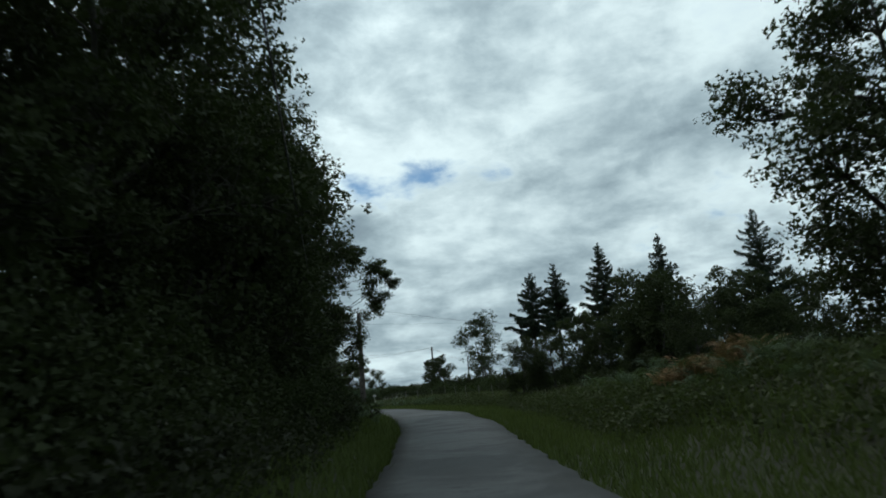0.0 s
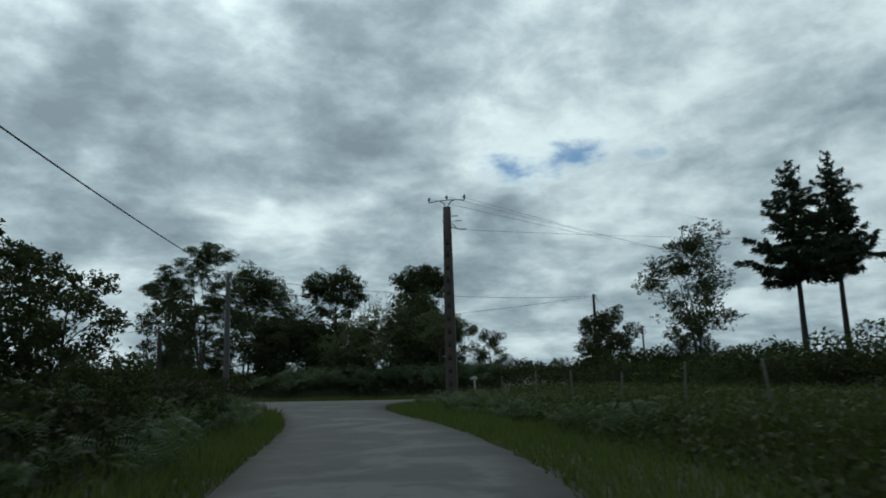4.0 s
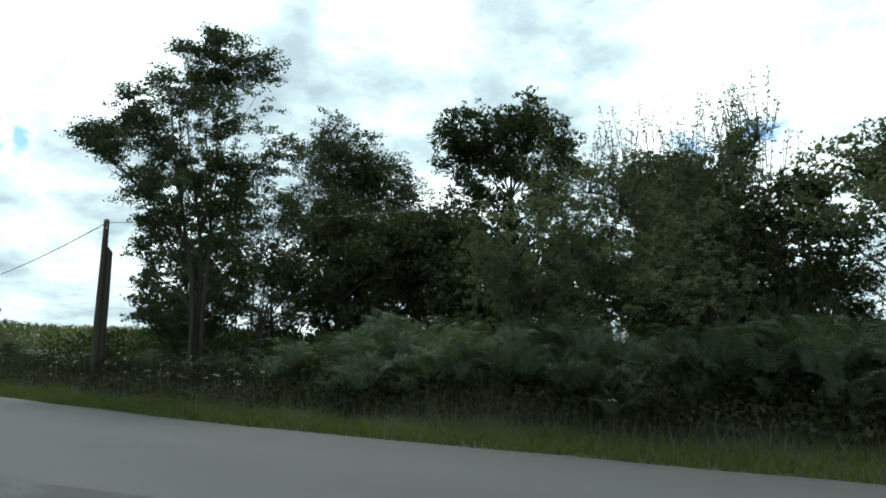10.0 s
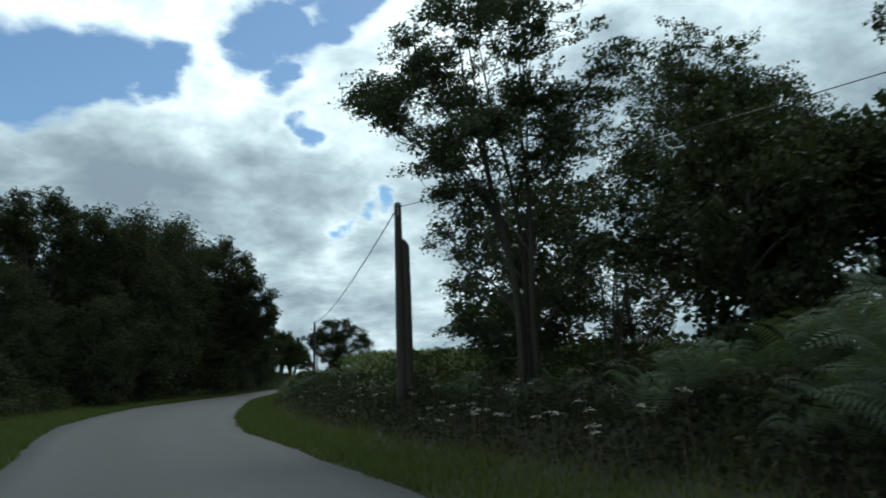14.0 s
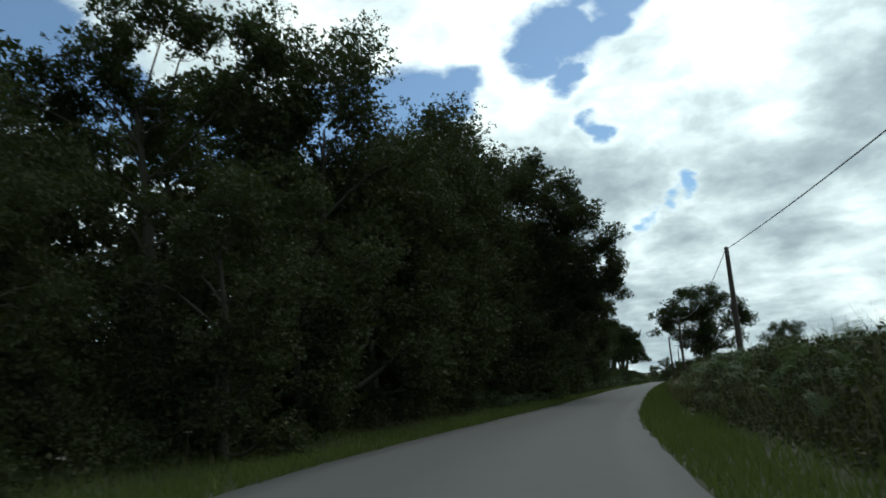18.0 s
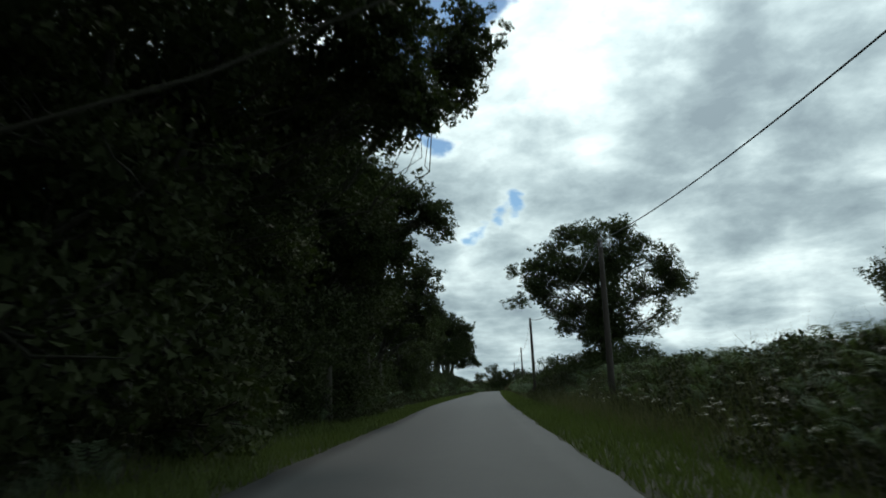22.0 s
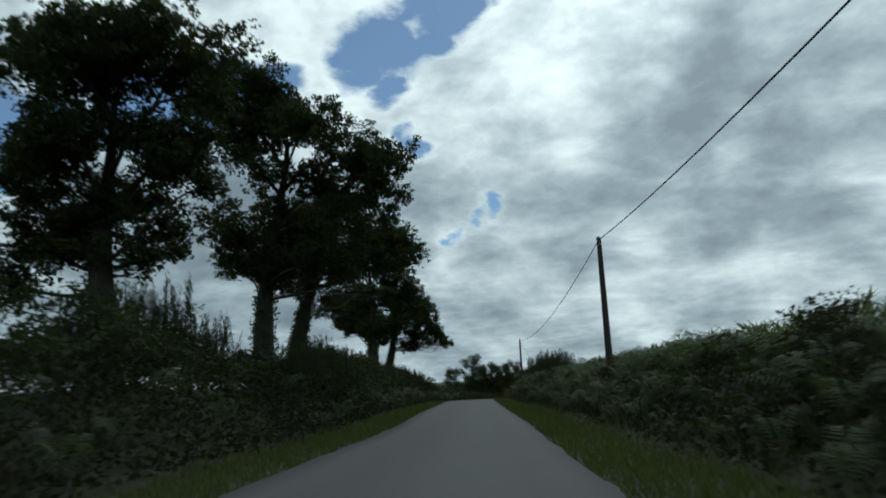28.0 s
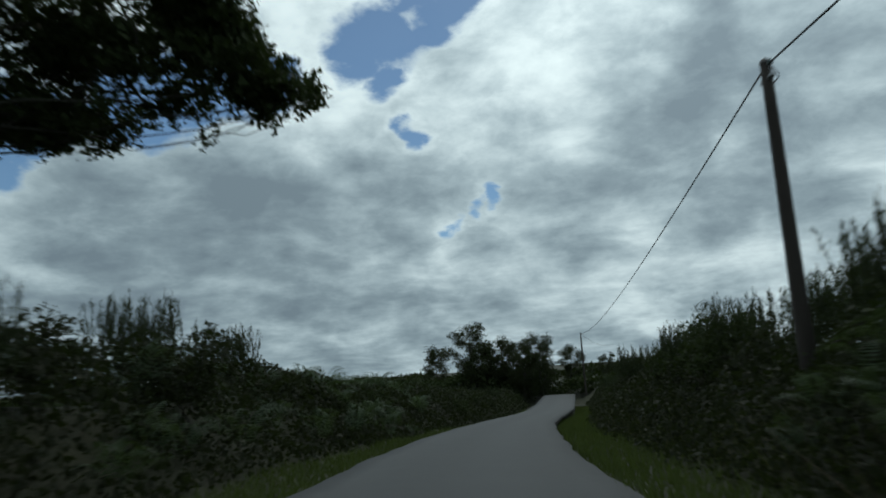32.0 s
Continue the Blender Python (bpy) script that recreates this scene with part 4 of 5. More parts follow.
tree("oak_tree", 56.6, 184, [(-0.5, -2.0, 10.9, 1.43), (-2.0, 0.6, 11.4, 1.34), (-4.3, 0.3, 9.3, 1.07), (-4.2, -1.0, 7.3, 1.07), (-1.9, -1.0, 8.6, 1.78), (-0.1, -0.6, 8.4, 1.78), (-0.1, 0.6, 5.9, 1.78), (2.3, -0.5, 10.0, 1.43), (4.2, -0.4, 9.4, 1.25), (4.9, 0.1, 7.7, 1.07), (3.3, 1.6, 7.7, 1.48), (1.6, -1.2, 11.5, 1.19), (4.1, -0.2, 5.9, 0.95), (-2.7, 0.6, 4.9, 1.04), (-0.8, -0.9, 3.8, 1.34), (-5.1, -1.2, 8.2, 0.53), (-1.6, 1.4, 6.7, 1.25), (0.9, 0.2, 4.7, 1.34), (2.9, 0.4, 4.6, 1.19), (0.7, -2.3, 6.6, 1.34), (5.3, -0.6, 8.1, 0.77), (-4.0, 0.3, 7.2, 0.9), (-4.1, -0.6, 9.2, 0.8), (-3.4, 0, 6.2, 1.0)],
     0.38, 2.0, 0.115, 1050, LEAF_OAK, BARK, "lone ivy-clad oak in the roadside hedge", 50, dense=0.6, ivy=5000, fill=0.9, core=62)
tree("oak_tree", 38.6, 242.4, [(-1.9, -0.9, 11.1, 1.33), (0.7, -3.0, 10.6, 1.33), (1.3, -0.8, 11.7, 1.33), (2.4, -0.5, 10.5, 1.25), (-0.2, -2.5, 8.4, 1.33), (0.7, -0.2, 9.0, 1.33), (2.2, -0.6, 7.7, 1.0), (-2.2, 0.1, 7.4, 1.0), (0.2, -0.8, 6.9, 0.92), (-2.8, 0.4, 5.7, 0.83), (1.6, 0.5, 5.6, 0.75), (4.1, -2.3, 10.3, 0.92), (3.3, -2.0, 8.4, 1.0), (-1.3, 0.3, 5.9, 0.97), (0.2, 0.9, 7.3, 0.97), (-1.3, -1.5, 8.2, 1.1), (-2.6, -0.1, 4.5, 0.92), (0.0, -0.7, 10.3, 1.17), (3.2, -0.8, 7.1, 0.77), (1.1, -0.2, 4.9, 0.53)],
     0.55, 3.4, 0.14, 1170, LEAF_OAK, BARK, "old oak with dark trunk on the roadside bank", 51, dense=1.0, ivy=900, fill=0.9, core=22)
tree("oak_tree", 40.4, 252, [(-1.3, -2.3, 12.5, 1.46), (0.1, -2.3, 14.1, 1.34), (1.2, -1.0, 12.9, 1.58), (2.8, -2.1, 11.9, 1.34), (0.4, -1.6, 10.3, 1.58), (4.3, -0.1, 11.3, 1.22), (6.0, -1.9, 10.1, 0.68), (3.1, -0.6, 9.9, 1.34), (1.3, 0.4, 8.3, 1.34), (-1.1, -1.2, 7.6, 1.22), (4.9, -1.6, 9.3, 0.97), (-1.0, 0.6, 6.8, 1.02), (2.5, -1.2, 6.8, 1.12), (3.8, -1.1, 6.3, 0.92), (0.5, -0.3, 5.9, 0.78), (5.4, -0.0, 8.0, 0.78)],
     0.52, 3.6, 0.14, 1170, LEAF_OAK, BARK, "old oak with ivy-covered trunk on the roadside bank", 52, dense=1.0, ivy=2400, fill=0.9, core=22, rise=0.35)
tree("oak_tree", 39.9, 260.4, [(-1.7, -1.9, 8.4, 1.0), (-0.3, -1.6, 9.5, 1.37), (1.2, -1.7, 10.6, 1.37), (2.3, 0.3, 11.6, 1.37), (4.3, -1.0, 9.6, 1.18), (5.4, 0.5, 9.2, 1.0), (3.8, -1.7, 8.2, 1.18), (1.9, -1.3, 9.1, 1.18), (-0.2, -0.2, 8.1, 0.82), (5.9, 0.3, 8.2, 0.66), (-3.3, -0.8, 8.3, 0.73), (-1.2, -1.0, 7.2, 0.73), (1.1, -1.3, 7.4, 0.77), (2.3, -0.3, 7.4, 0.77), (5.0, -1.2, 7.6, 0.84), (2.5, 6.6, 7.5, 0.42), (3.3, 6.6, 7.5, 0.38), (4.2, 6.0, 6.9, 0.28), (4.5, 6.1, 7.1, 0.21)],
     0.6, 5.2, 0.14, 1170, LEAF_OAK, BARK, "old oak with ivy-covered trunk and spreading limbs", 53, dense=1.0, ivy=3000, fill=0.95, core=22, rise=0.3)
tree("oak_tree", 40.4, 290, [(-0.2, 0.3, 9.5, 1.13), (2.3, -0.2, 9.3, 1.06), (3.9, 0.1, 9.5, 0.93), (5.4, -0.8, 8.5, 0.6), (3.2, -1.4, 7.5, 0.93), (1.3, -1.1, 7.3, 1.13), (4.0, 0.2, 8.1, 0.73), (-0.3, -0.7, 6.3, 0.66), (1.5, -0.5, 6.4, 0.6), (-4.2, -2.3, 15.4, 1.68), (-0.7, -2.4, 16.0, 1.68), (-6.1, -2.0, 13.4, 1.68), (2.1, 0.3, 14.4, 1.45), (0.8, -3.2, 12.4, 1.82), (-1.4, -4.0, 11.9, 1.82), (-8.0, 0.5, 11.2, 1.26), (-4.4, 0.6, 10.4, 1.4), (-1.5, 1.3, 10.8, 1.54), (-4.6, -0.9, 8.5, 1.01), (-1.4, 1.1, 7.6, 1.12), (-8.9, -0.0, 12.8, 1.12), (3.6, -2.1, 11.3, 1.28), (1.6, 0.1, 10.6, 1.4)],
     0.62, 3.8, 0.14, 1040, LEAF_OAK, BARK, "large old oak with ivy-covered trunk on the bank", 54, dense=0.8, ivy=4500, fill=0.9, core=36, rise=0.35)
tree("oak_tree", 39.9, 304, [(-1.9, 0.2, 10.5, 1.18), (0.0, -0.4, 11.2, 1.27), (1.9, -1.1, 11.6, 1.27), (3.7, -1.8, 11.3, 1.13), (5.0, -1.3, 10.2, 1.03), (5.9, -1.4, 9.4, 0.83), (4.2, -2.2, 8.8, 1.18), (1.7, -0.3, 9.2, 1.32), (0.2, -1.5, 8.5, 1.32), (-2.3, 0.3, 8.8, 1.08), (-2.8, -1.9, 7.8, 0.93), (5.2, 0.6, 8.3, 0.88), (6.2, 0.1, 7.5, 0.64), (3.6, 0.9, 7.7, 1.03), (0.9, 0.9, 7.3, 1.03), (-1.5, 0.7, 7.3, 0.93), (3.4, 0.3, 7.5, 0.8), (5.1, -0.9, 6.6, 0.75), (5.4, 0.7, 7.6, 0.8), (6.5, -0.3, 6.3, 0.6), (7.0, 0.2, 5.9, 0.4), (7.4, 0.5, 6.2, 0.22), (4.9, 0.4, 6.1, 0.6), (3.0, 0.1, 6.3, 0.75), (3.5, 1.0, 6.2, 0.48), (2.4, 0.6, 5.9, 0.6), (3.4, 0.2, 5.6, 0.4)],
     0.6, 4.6, 0.14, 1040, LEAF_OAK, BARK, "forked old oak with bushy crown on the bank", 55, dense=0.9, ivy=2600, fill=0.85, core=38, rise=0.15)
tree("broadleaf_tree", 80.4, 34.2, [(-2.1, -1.2, 9.9, 1.94), (0.1, -0.6, 7.7, 1.68), (-1.6, 2.9, 7.2, 1.33), (-2.8, 0.2, 4.7, 1.68), (0.6, -1.3, 4.8, 1.43), (-1.5, 0.2, 9.1, 1.53)],
     0.2, 2.5, 0.15, 520, LEAF_OAK, BARK, "open-crowned broadleaf tree beside the spruces", 56, stems=2, fill=0.75, core=10, rise=0.9)
tree("broadleaf_tree", 41, 178, [(-0.5, -1.0, 12.6, 1.5), (1.5, -1.5, 12.2, 1.4), (2.8, -0.5, 11.0, 1.0), (0.8, 0.2, 11.0, 1.13), (2.2, 0.6, 10.0, 1.13), (3.8, -0.9, 8.2, 0.98), (4.5, 0.4, 8.2, 0.68), (0.4, 0.7, 9.0, 1.66), (2.5, -1.2, 7.0, 1.28), (4.0, -0.2, 6.5, 0.83), (4.3, -0.6, 5.5, 0.6), (-0.0, 1.1, 6.7, 1.51), (1.7, 0.6, 5.4, 1.28), (3.7, 1.1, 4.6, 0.68), (-1.1, 0.3, 9.7, 1.43)],
     0.3, 2.0, 0.14, 1000, LEAF_DARK, BARK, "dense dark broadleaf tree on the roadside bank", 57, dense=0.8, fill=0.85, core=22)
tree("oak_tree", 40.5, 187, [(3.1, -0.1, 8.2, 0.94), (2.0, 0.0, 8.9, 1.0), (1.2, -0.3, 7.6, 1.06), (3.6, -0.9, 5.5, 0.71), (2.3, 0.2, 5.6, 0.88), (1.5, -1.7, 5.4, 1.06), (4.1, -0.5, 5.3, 0.47), (3.5, -0.2, 8.9, 0.59), (0.6, -2.1, 6.3, 1.3), (2.1, -0.8, 4.6, 0.71)],
     0.32, 2.4, 0.13, 1000, LEAF_OAK, BARK, "dark oak leaning over the roadside bank", 58, dense=0.6, fill=0.85, core=40)
tree("oak_tree", 35, 109.5, [(2.1, -2.9, 15.0, 1.14), (-1.3, -1.0, 15.2, 1.21), (3.4, -2.2, 13.8, 1.39), (5.5, -1.8, 12.8, 1.21), (5.6, 1.1, 13.0, 0.91), (-1.2, -3.2, 13.4, 0.96), (-5.4, -2.1, 13.5, 1.14), (-3.3, -1.7, 12.5, 1.39), (-1.3, -0.2, 12.8, 1.64), (1.5, 1.4, 12.5, 1.64), (5.2, 0.7, 11.2, 1.39), (-6.3, -2.4, 11.8, 0.91), (-3.4, -3.9, 9.7, 1.26), (-8.0, -2.5, 9.2, 0.91), (-1.8, -1.5, 9.8, 1.39), (3.8, 1.2, 9.5, 1.39), (-4.9, -3.2, 7.7, 0.91)],
     0.38, 4.0, 0.17, 700, LEAF_OAK, BARK, "tall oak with open crown at the edge of the wood", 59, dense=0.5, fill=0.8, core=10)
tree("oak_tree", 21.0, 15.4, [(3.0, -5.7, 7.1, 0.19), (3.0, -5.0, 7.6, 0.3), (2.3, -4.7, 8.0, 0.57), (2.2, -3.7, 8.9, 0.7), (2.2, -4.6, 6.8, 0.57), (2.3, -4.7, 5.8, 0.45), (2.5, -4.0, 5.4, 0.45), (2.6, -3.0, 4.5, 0.55), (1.9, -3.5, 3.4, 0.5), (2.1, -2.2, 5.7, 0.82), (2.1, -2.1, 7.5, 0.87), (1.7, -2.4, 9.0, 0.95), (1.4, -1.2, 6.7, 0.87), (-0.3, -3.3, 7.5, 1.0), (1.0, -1.0, 4.7, 0.82), (1.3, 0.1, 3.1, 0.75), (-0.6, -1.9, 5.4, 1.0), (-0.6, -1.4, 7.3, 1.12), (2.1, -3.0, 2.6, 0.37), (0.2, -0.0, 4.0, 0.87)],
     0.3, 2.0, 0.115, 1150, LEAF_OAK, BARK, "dark oak with drooping boughs beside the lane", 65, fill=0.85, core=34, layer=0.2, dense=0.4)
tree("oak_tree", 26.0, 20.5, [(3.5, -3.2, 6.4, 0.23), (3.3, -2.7, 6.1, 0.37), (3.2, -2.2, 7.0, 0.43), (2.1, -2.9, 6.7, 0.62), (2.5, -2.7, 5.4, 0.52), (2.0, -2.3, 5.9, 0.72), (2.7, -2.1, 4.5, 0.37), (3.1, -2.2, 4.1, 0.17), (2.9, -0.4, 5.0, 0.57), (2.4, -0.3, 7.5, 0.83), (1.4, -1.8, 5.4, 0.83), (2.1, -0.5, 4.0, 0.52), (2.1, -1.5, 5.3, 0.62), (2.2, -0.8, 3.3, 0.41), (1.7, -0.6, 4.7, 0.62)],
     0.28, 2.2, 0.11, 1150, LEAF_OAK, BARK, "dark oak hanging over the grass beside the lane", 66, fill=0.8, core=16, layer=0.2, dense=0.3)
tree("oak_tree", 40.0, 142, [(3.8, -1.4, 18.0, 1.36), (4.9, -1.1, 16.0, 1.5), (6.8, -1.4, 14.0, 1.14), (7.7, -1.6, 12.4, 1.09), (6.5, -1.6, 12.7, 1.63), (4.7, -3.2, 13.3, 1.9), (8.4, -0.0, 11.1, 1.09), (6.7, 0.7, 11.0, 1.63), (8.8, -0.2, 9.2, 0.98), (5.1, -3.0, 10.8, 1.9), (3.1, -3.5, 15.4, 1.9), (9.2, 0.3, 7.4, 0.82), (7.6, 0.7, 8.4, 1.36), (5.4, 1.6, 8.8, 1.9)],
     0.36, 3.0, 0.13, 1250, LEAF_DARK, BARK, "tall dark oak at the front of the roadside wood", 67, fill=1, core=56, rise=0.3)
tree("oak_tree", 39.1, 303, [(-3.0, -1.3, 9.8, 1.19), (-2.3, 0.3, 9.3, 1.14), (-3.0, -0.2, 7.8, 0.9), (-1.0, -0.7, 7.6, 1.0), (0.2, -0.6, 6.6, 0.81), (-3.9, -0.8, 8.8, 0.95), (1.0, 0.2, 6.7, 0.81), (-0.8, -1.1, 9.8, 1.19), (-4.4, -0.4, 11.3, 1.3), (-2.2, -1.3, 11.2, 1.42)],
     0.52, 3.6, 0.14, 1170, LEAF_OAK, BARK, "forked oak with dark leaning stems on the bank", 68, dense=1.0, ivy=1800, fill=0.9, core=52)


tree("oak_tree", 41.3, 165.5, [(5.2, 0, 8.8, 0.9), (4.2, -0.5, 9.6, 1.1), (3.5, 0.8, 8.0, 1.1), (2.5, 0, 10.5, 1.3), (1, -0.5, 11.5, 1.5), (-1, 0, 12, 1.6), (0, 1, 9.5, 1.6), (2, -1, 7, 1.3), (-1, -1, 8, 1.6), (1.5, 1.2, 6, 1.2)],
     0.3, 2.4, 0.14, 1000, LEAF_OAK, BARK, "dark oak with branches reaching over the road", 57, dense=0.8, fill=1, core=60)

tree("oak_tree", 40.0, 150.0, [(8.3, 2, 10, 1.2), (6, 0, 11.5, 1.4), (5.5, 3, 8.8, 1.2), (4, -1, 12.5, 1.6), (3, 2, 10.5, 1.6), (8, 3, 9, 0.8), (6.5, -2, 9.5, 1.1), (2, -3, 13, 1.6), (0, 0, 13.5, 1.8), (1, 1, 8, 1.6), (4.5, 1.5, 7.5, 1.2), (6.1, -3.1, 8.1, 0.6), (7.0, -3.1, 8.2, 0.6), (6.3, -2.9, 7.1, 0.6), (7.3, -2.9, 7.2, 0.55), (5.4, -3.1, 7.6, 0.6), (7.6, -2.7, 6.4, 0.44), (6.7, -2.8, 6.2, 0.49)],
     0.32, 2.6, 0.12, 1500, LEAF_DARK, BARK, "dark oak arching its boughs over the road", 64, dense=0.5, fill=1, core=60, rise=0.2)
# spruces beyond the field
conifer("spruce", 87.0, 29.5, 16.2, 4.4, 7.4, "dark spruce with a bare lower trunk in the field", 31)
conifer("spruce", 93.1, 28.2, 18.0, 3.9, 8.4, "dark spruce with a bare lower trunk in the field", 32)
conifer("spruce", 84.5, 18.2, 18.4, 5.0, 4.4, "tall dark spruce with drooping boughs in the field", 33)
conifer("spruce", 91.5, 12.0, 19.6, 4.8, 3.5, "tall dark spruce with drooping boughs in the field", 34)
conifer("spruce", 101.0, 0.8, 22.6, 7.0, 4.5, "tall wide spruce with drooping boughs in the field", 35)

# ---- woods: a few trees built once and copied ----
PROTO = []
for i, (h, low, wide, cnt, size) in enumerate(((14.5, 2.0, 4.4, 24, 1.75), (13.0, 1.4, 4.0, 22, 1.7), (15.5, 2.6, 4.8, 24, 1.8), (10.5, 1.0, 3.6, 20, 1.5))):
    for leaf, dens in ((0.155, 400), (0.34, 90)):
        near = leaf < 0.3
        PROTO.append(tree("broadleaf_tree", (20 if near else 8) - 5 * i, 128 + 7 * i, crown(60 + i, h, low, wide, cnt, size), 0.26, 1.2, leaf, dens, LEAF_DARK, BARK,
                          "dense dark broadleaf tree at the edge of the wood", 70 + i, group="trees of the roadside wood", twigs=near, core=52 if near else 34, sides=8 if near else 5))
rngw = np.random.default_rng(12)


def wood_row(points, kinds, sizes, label="", near=False):
    for k, (x, y) in enumerate(points):
        o = place(PROTO[2 * kinds[k % len(kinds)] + (0 if near else 1)], x, y, rngw.uniform(0, 6.28), rngw.uniform(*sizes), 0.1)
        if label:
            o["label"] = label


front = [(39.9 - 0.9 * math.exp(-((y - 138) / 12) ** 2) - 0.5 * math.sin(y), y) for y in np.arange(112, 168, 4.6)]
wood_row([p for p in front if p[1] < 122 or p[1] > 152], (0, 1, 0, 0, 1), (0.95, 1.08), near=True)
wood_row([p for p in front if 122 <= p[1] <= 152], (0, 2, 1), (1.12, 1.24), near=True)
wood_row([(31, 90), (27, 84)], (0, 1), (0.85, 0.95))
wood_row([(34.5 + math.sin(y * 2), y) for y in np.arange(116, 176, 5.6)], (2, 0, 1), (0.95, 1.12))
wood_row([(28.5 + math.sin(y), y) for y in np.arange(104, 172, 7.5)], (2, 0), (0.9, 1.1))
wood_row([(38.8, 172.5), (37.2, 178.5), (36.4, 185.0)], (0, 1), (0.95, 1.05), "tall dark broadleaf tree on the roadside bank", True)
wood_row([(39.5, 98.5), (41.5, 103.5), (37.0, 100), (33, 97.5), (41, 108.2), (30, 92)], (3, 3, 1), (0.55, 0.8), near=True)
wood_row([(41.0, 196.5), (40.5, 203), (41.2, 209.5), (40.8, 215), (36, 210)], (3, 1, 3), (0.55, 0.78), near=True)
# beside the lane
wood_row([(18.6, 14.4)], (0,), (1.0, 1.02), "dense dark broadleaf tree beside the lane", True)
wood_row([(-14, -6.5), (-8.5, -3.2), (-3.5, 0.2), (1.8, 2.9), (7.2, 6.2), (12.0, 9.6), (16.6, 12.9), (13.9, 10.1), (9.6, 7.4)], (0, 2, 1), (0.92, 1.1), "dense dark broadleaf tree beside the lane", True)
wood_row([(-10, 4), (-3, 7), (4, 10.5), (10.5, 14.5), (15.5, 19.0), (21, 22)], (2, 0), (0.95, 1.15), "dense dark broadleaf tree beside the lane")
wood_row([(33.2, 29.0), (28.5, 26), (30.2, 24.5), (36.5, 33.5), (39.5, 37.5)], (3, 3), (0.44, 0.52), "low broadleaf tree in the hedge beside the lane")
wood_row([(14.0, -13.5), (8, -19), (20, -16)], (0, 2), (0.85, 0.95), "leafy broadleaf tree beside the lane", True)
wood_row([(44, 1.0), (51, 9.5), (57, 6), (62, 0), (50, -5), (70, 9)], (1, 3, 0), (0.55, 0.75), "leafy broadleaf tree at the field edge")
wood_row([(89.5, 71), (93, 73.5), (86, 68)], (3,), (0.84, 0.92), "dark broadleaf tree in the thicket")
wood_row([(66, 65.5), (69.5, 62), (72, 60.5), (73, 55), (71.5, 66.5), (70.5, 52.5)], (3,), (0.5, 0.6), "dark broadleaf tree in the thicket")
wood_row([(37, 194.5)], (1, 3), (0.8, 0.9), "dense dark broadleaf tree on the roadside bank")
wood_row([(78, 41.5), (75, 38.5), (83, 36)], (3, 3), (0.46, 0.54), "low dark bush tree at the field edge")
wood_row([(75, 64), (78, 70), (74, 58), (80, 62), (77, 80), (66, 82)], (3, 1), (0.5, 0.75), "dark broadleaf tree in the thicket")
wood_row([(67.5, 75.5), (70.5, 71), (73, 67.5), (64.8, 78.5)], (3,), (0.46, 0.58), "dark broadleaf tree in the thicket", True)
wood_row([(72.5, 50.8), (74.5, 54.0), (73.6, 47.8)], (3,), (0.38, 0.46), "slender leafy tree behind the willow", True)
# far along the road
wood_row([(50.8, 394)], (3,), (0.96, 0.98), "dark round-crowned tree beyond the bend", True)
wood_row([(52.4, 396), (55.5, 398), (58.0, 395), (60.5, 397)], (3, 1), (0.64, 0.76), "distant dark tree beyond the bend", True)
wood_row([(54.5, 397), (58, 401), (61, 403), (66, 405), (72, 408), (46, 400)], (3, 1), (0.5, 0.62), "distant dark tree beyond the bend", True)
wood_row([(32, 421), (38, 424), (8, 430), (100, 440)], (3,), (0.38, 0.45), "distant dark tree beyond the bend")
wood_row([(62.5, 157.5), (61.0, 155)], (3,), (0.38, 0.44), "small round hedge tree behind the bank", True)
# bushes in the field beside the lane
wood_row([(63.6, -1.6), (63.0, -7.2)], (3, 3), (0.86, 0.98), "leafy broadleaf tree at the field edge")
wood_row([(46.6, 3.6), (49.0, 0.6), (48.2, -2.6), (50.0, -5.6), (53.0, 4.6)], (3,), (0.44, 0.54), "dense dark bush tree in the field beside the lane", True)
wood_row([(38.7, 8.5)], (3,), (0.38, 0.40), "dense dark bush tree in the field beside the lane", True)
wood_row(FIELD_BUSHES[:2], (3, 3), (0.37, 0.40), "dense dark bush tree in the field beside the lane", True)
wood_row(FIELD_BUSHES[2:], (3, 1, 3), (0.42, 0.55), "dense dark bush tree in the field beside the lane", True)

# ---- undergrowth ----
def fronds(heap, rng, bases, tall, count, reach, m=13):
    """Bracken: arching fronds, each a tapering blade of narrow paired leaflets."""
    t = np.linspace(0.34, 1, m)
    blade = np.sin(np.clip((1.04 - t) / 0.70, 0, 1) * 1.9) * np.clip((t - 0.25) * 6, 0.3, 1)
    for bx, by, bz, h in bases:
        for a in rng.uniform(0, 6.283, count):
            L = h * rng.uniform(0.75, 1.12)
            r = reach * h * rng.uniform(0.55, 1.1)
            p = np.stack([bx + math.cos(a) * r * t ** 2.0, by + math.sin(a) * r * t ** 2.0, bz + L * np.sin(t * rng.uniform(1.65, 2.15))], 1)
            d = np.gradient(p, axis=0)
            d /= np.linalg.norm(d, axis=1, keepdims=True)
            k = rng.uniform(-0.7, 0.7)
            s = np.array([-math.sin(a) * math.cos(k), math.cos(a) * math.cos(k), math.sin(k)])
            w = blade * 0.30 * h
            for sg in (-1, 1):
                ax = (s * sg * 0.5 + d * 0.16) * w[:, None]
                ax[:, 2] -= 0.10 * w
                heap.leaves(p + ax, ax, d * (0.21 / m) * h)


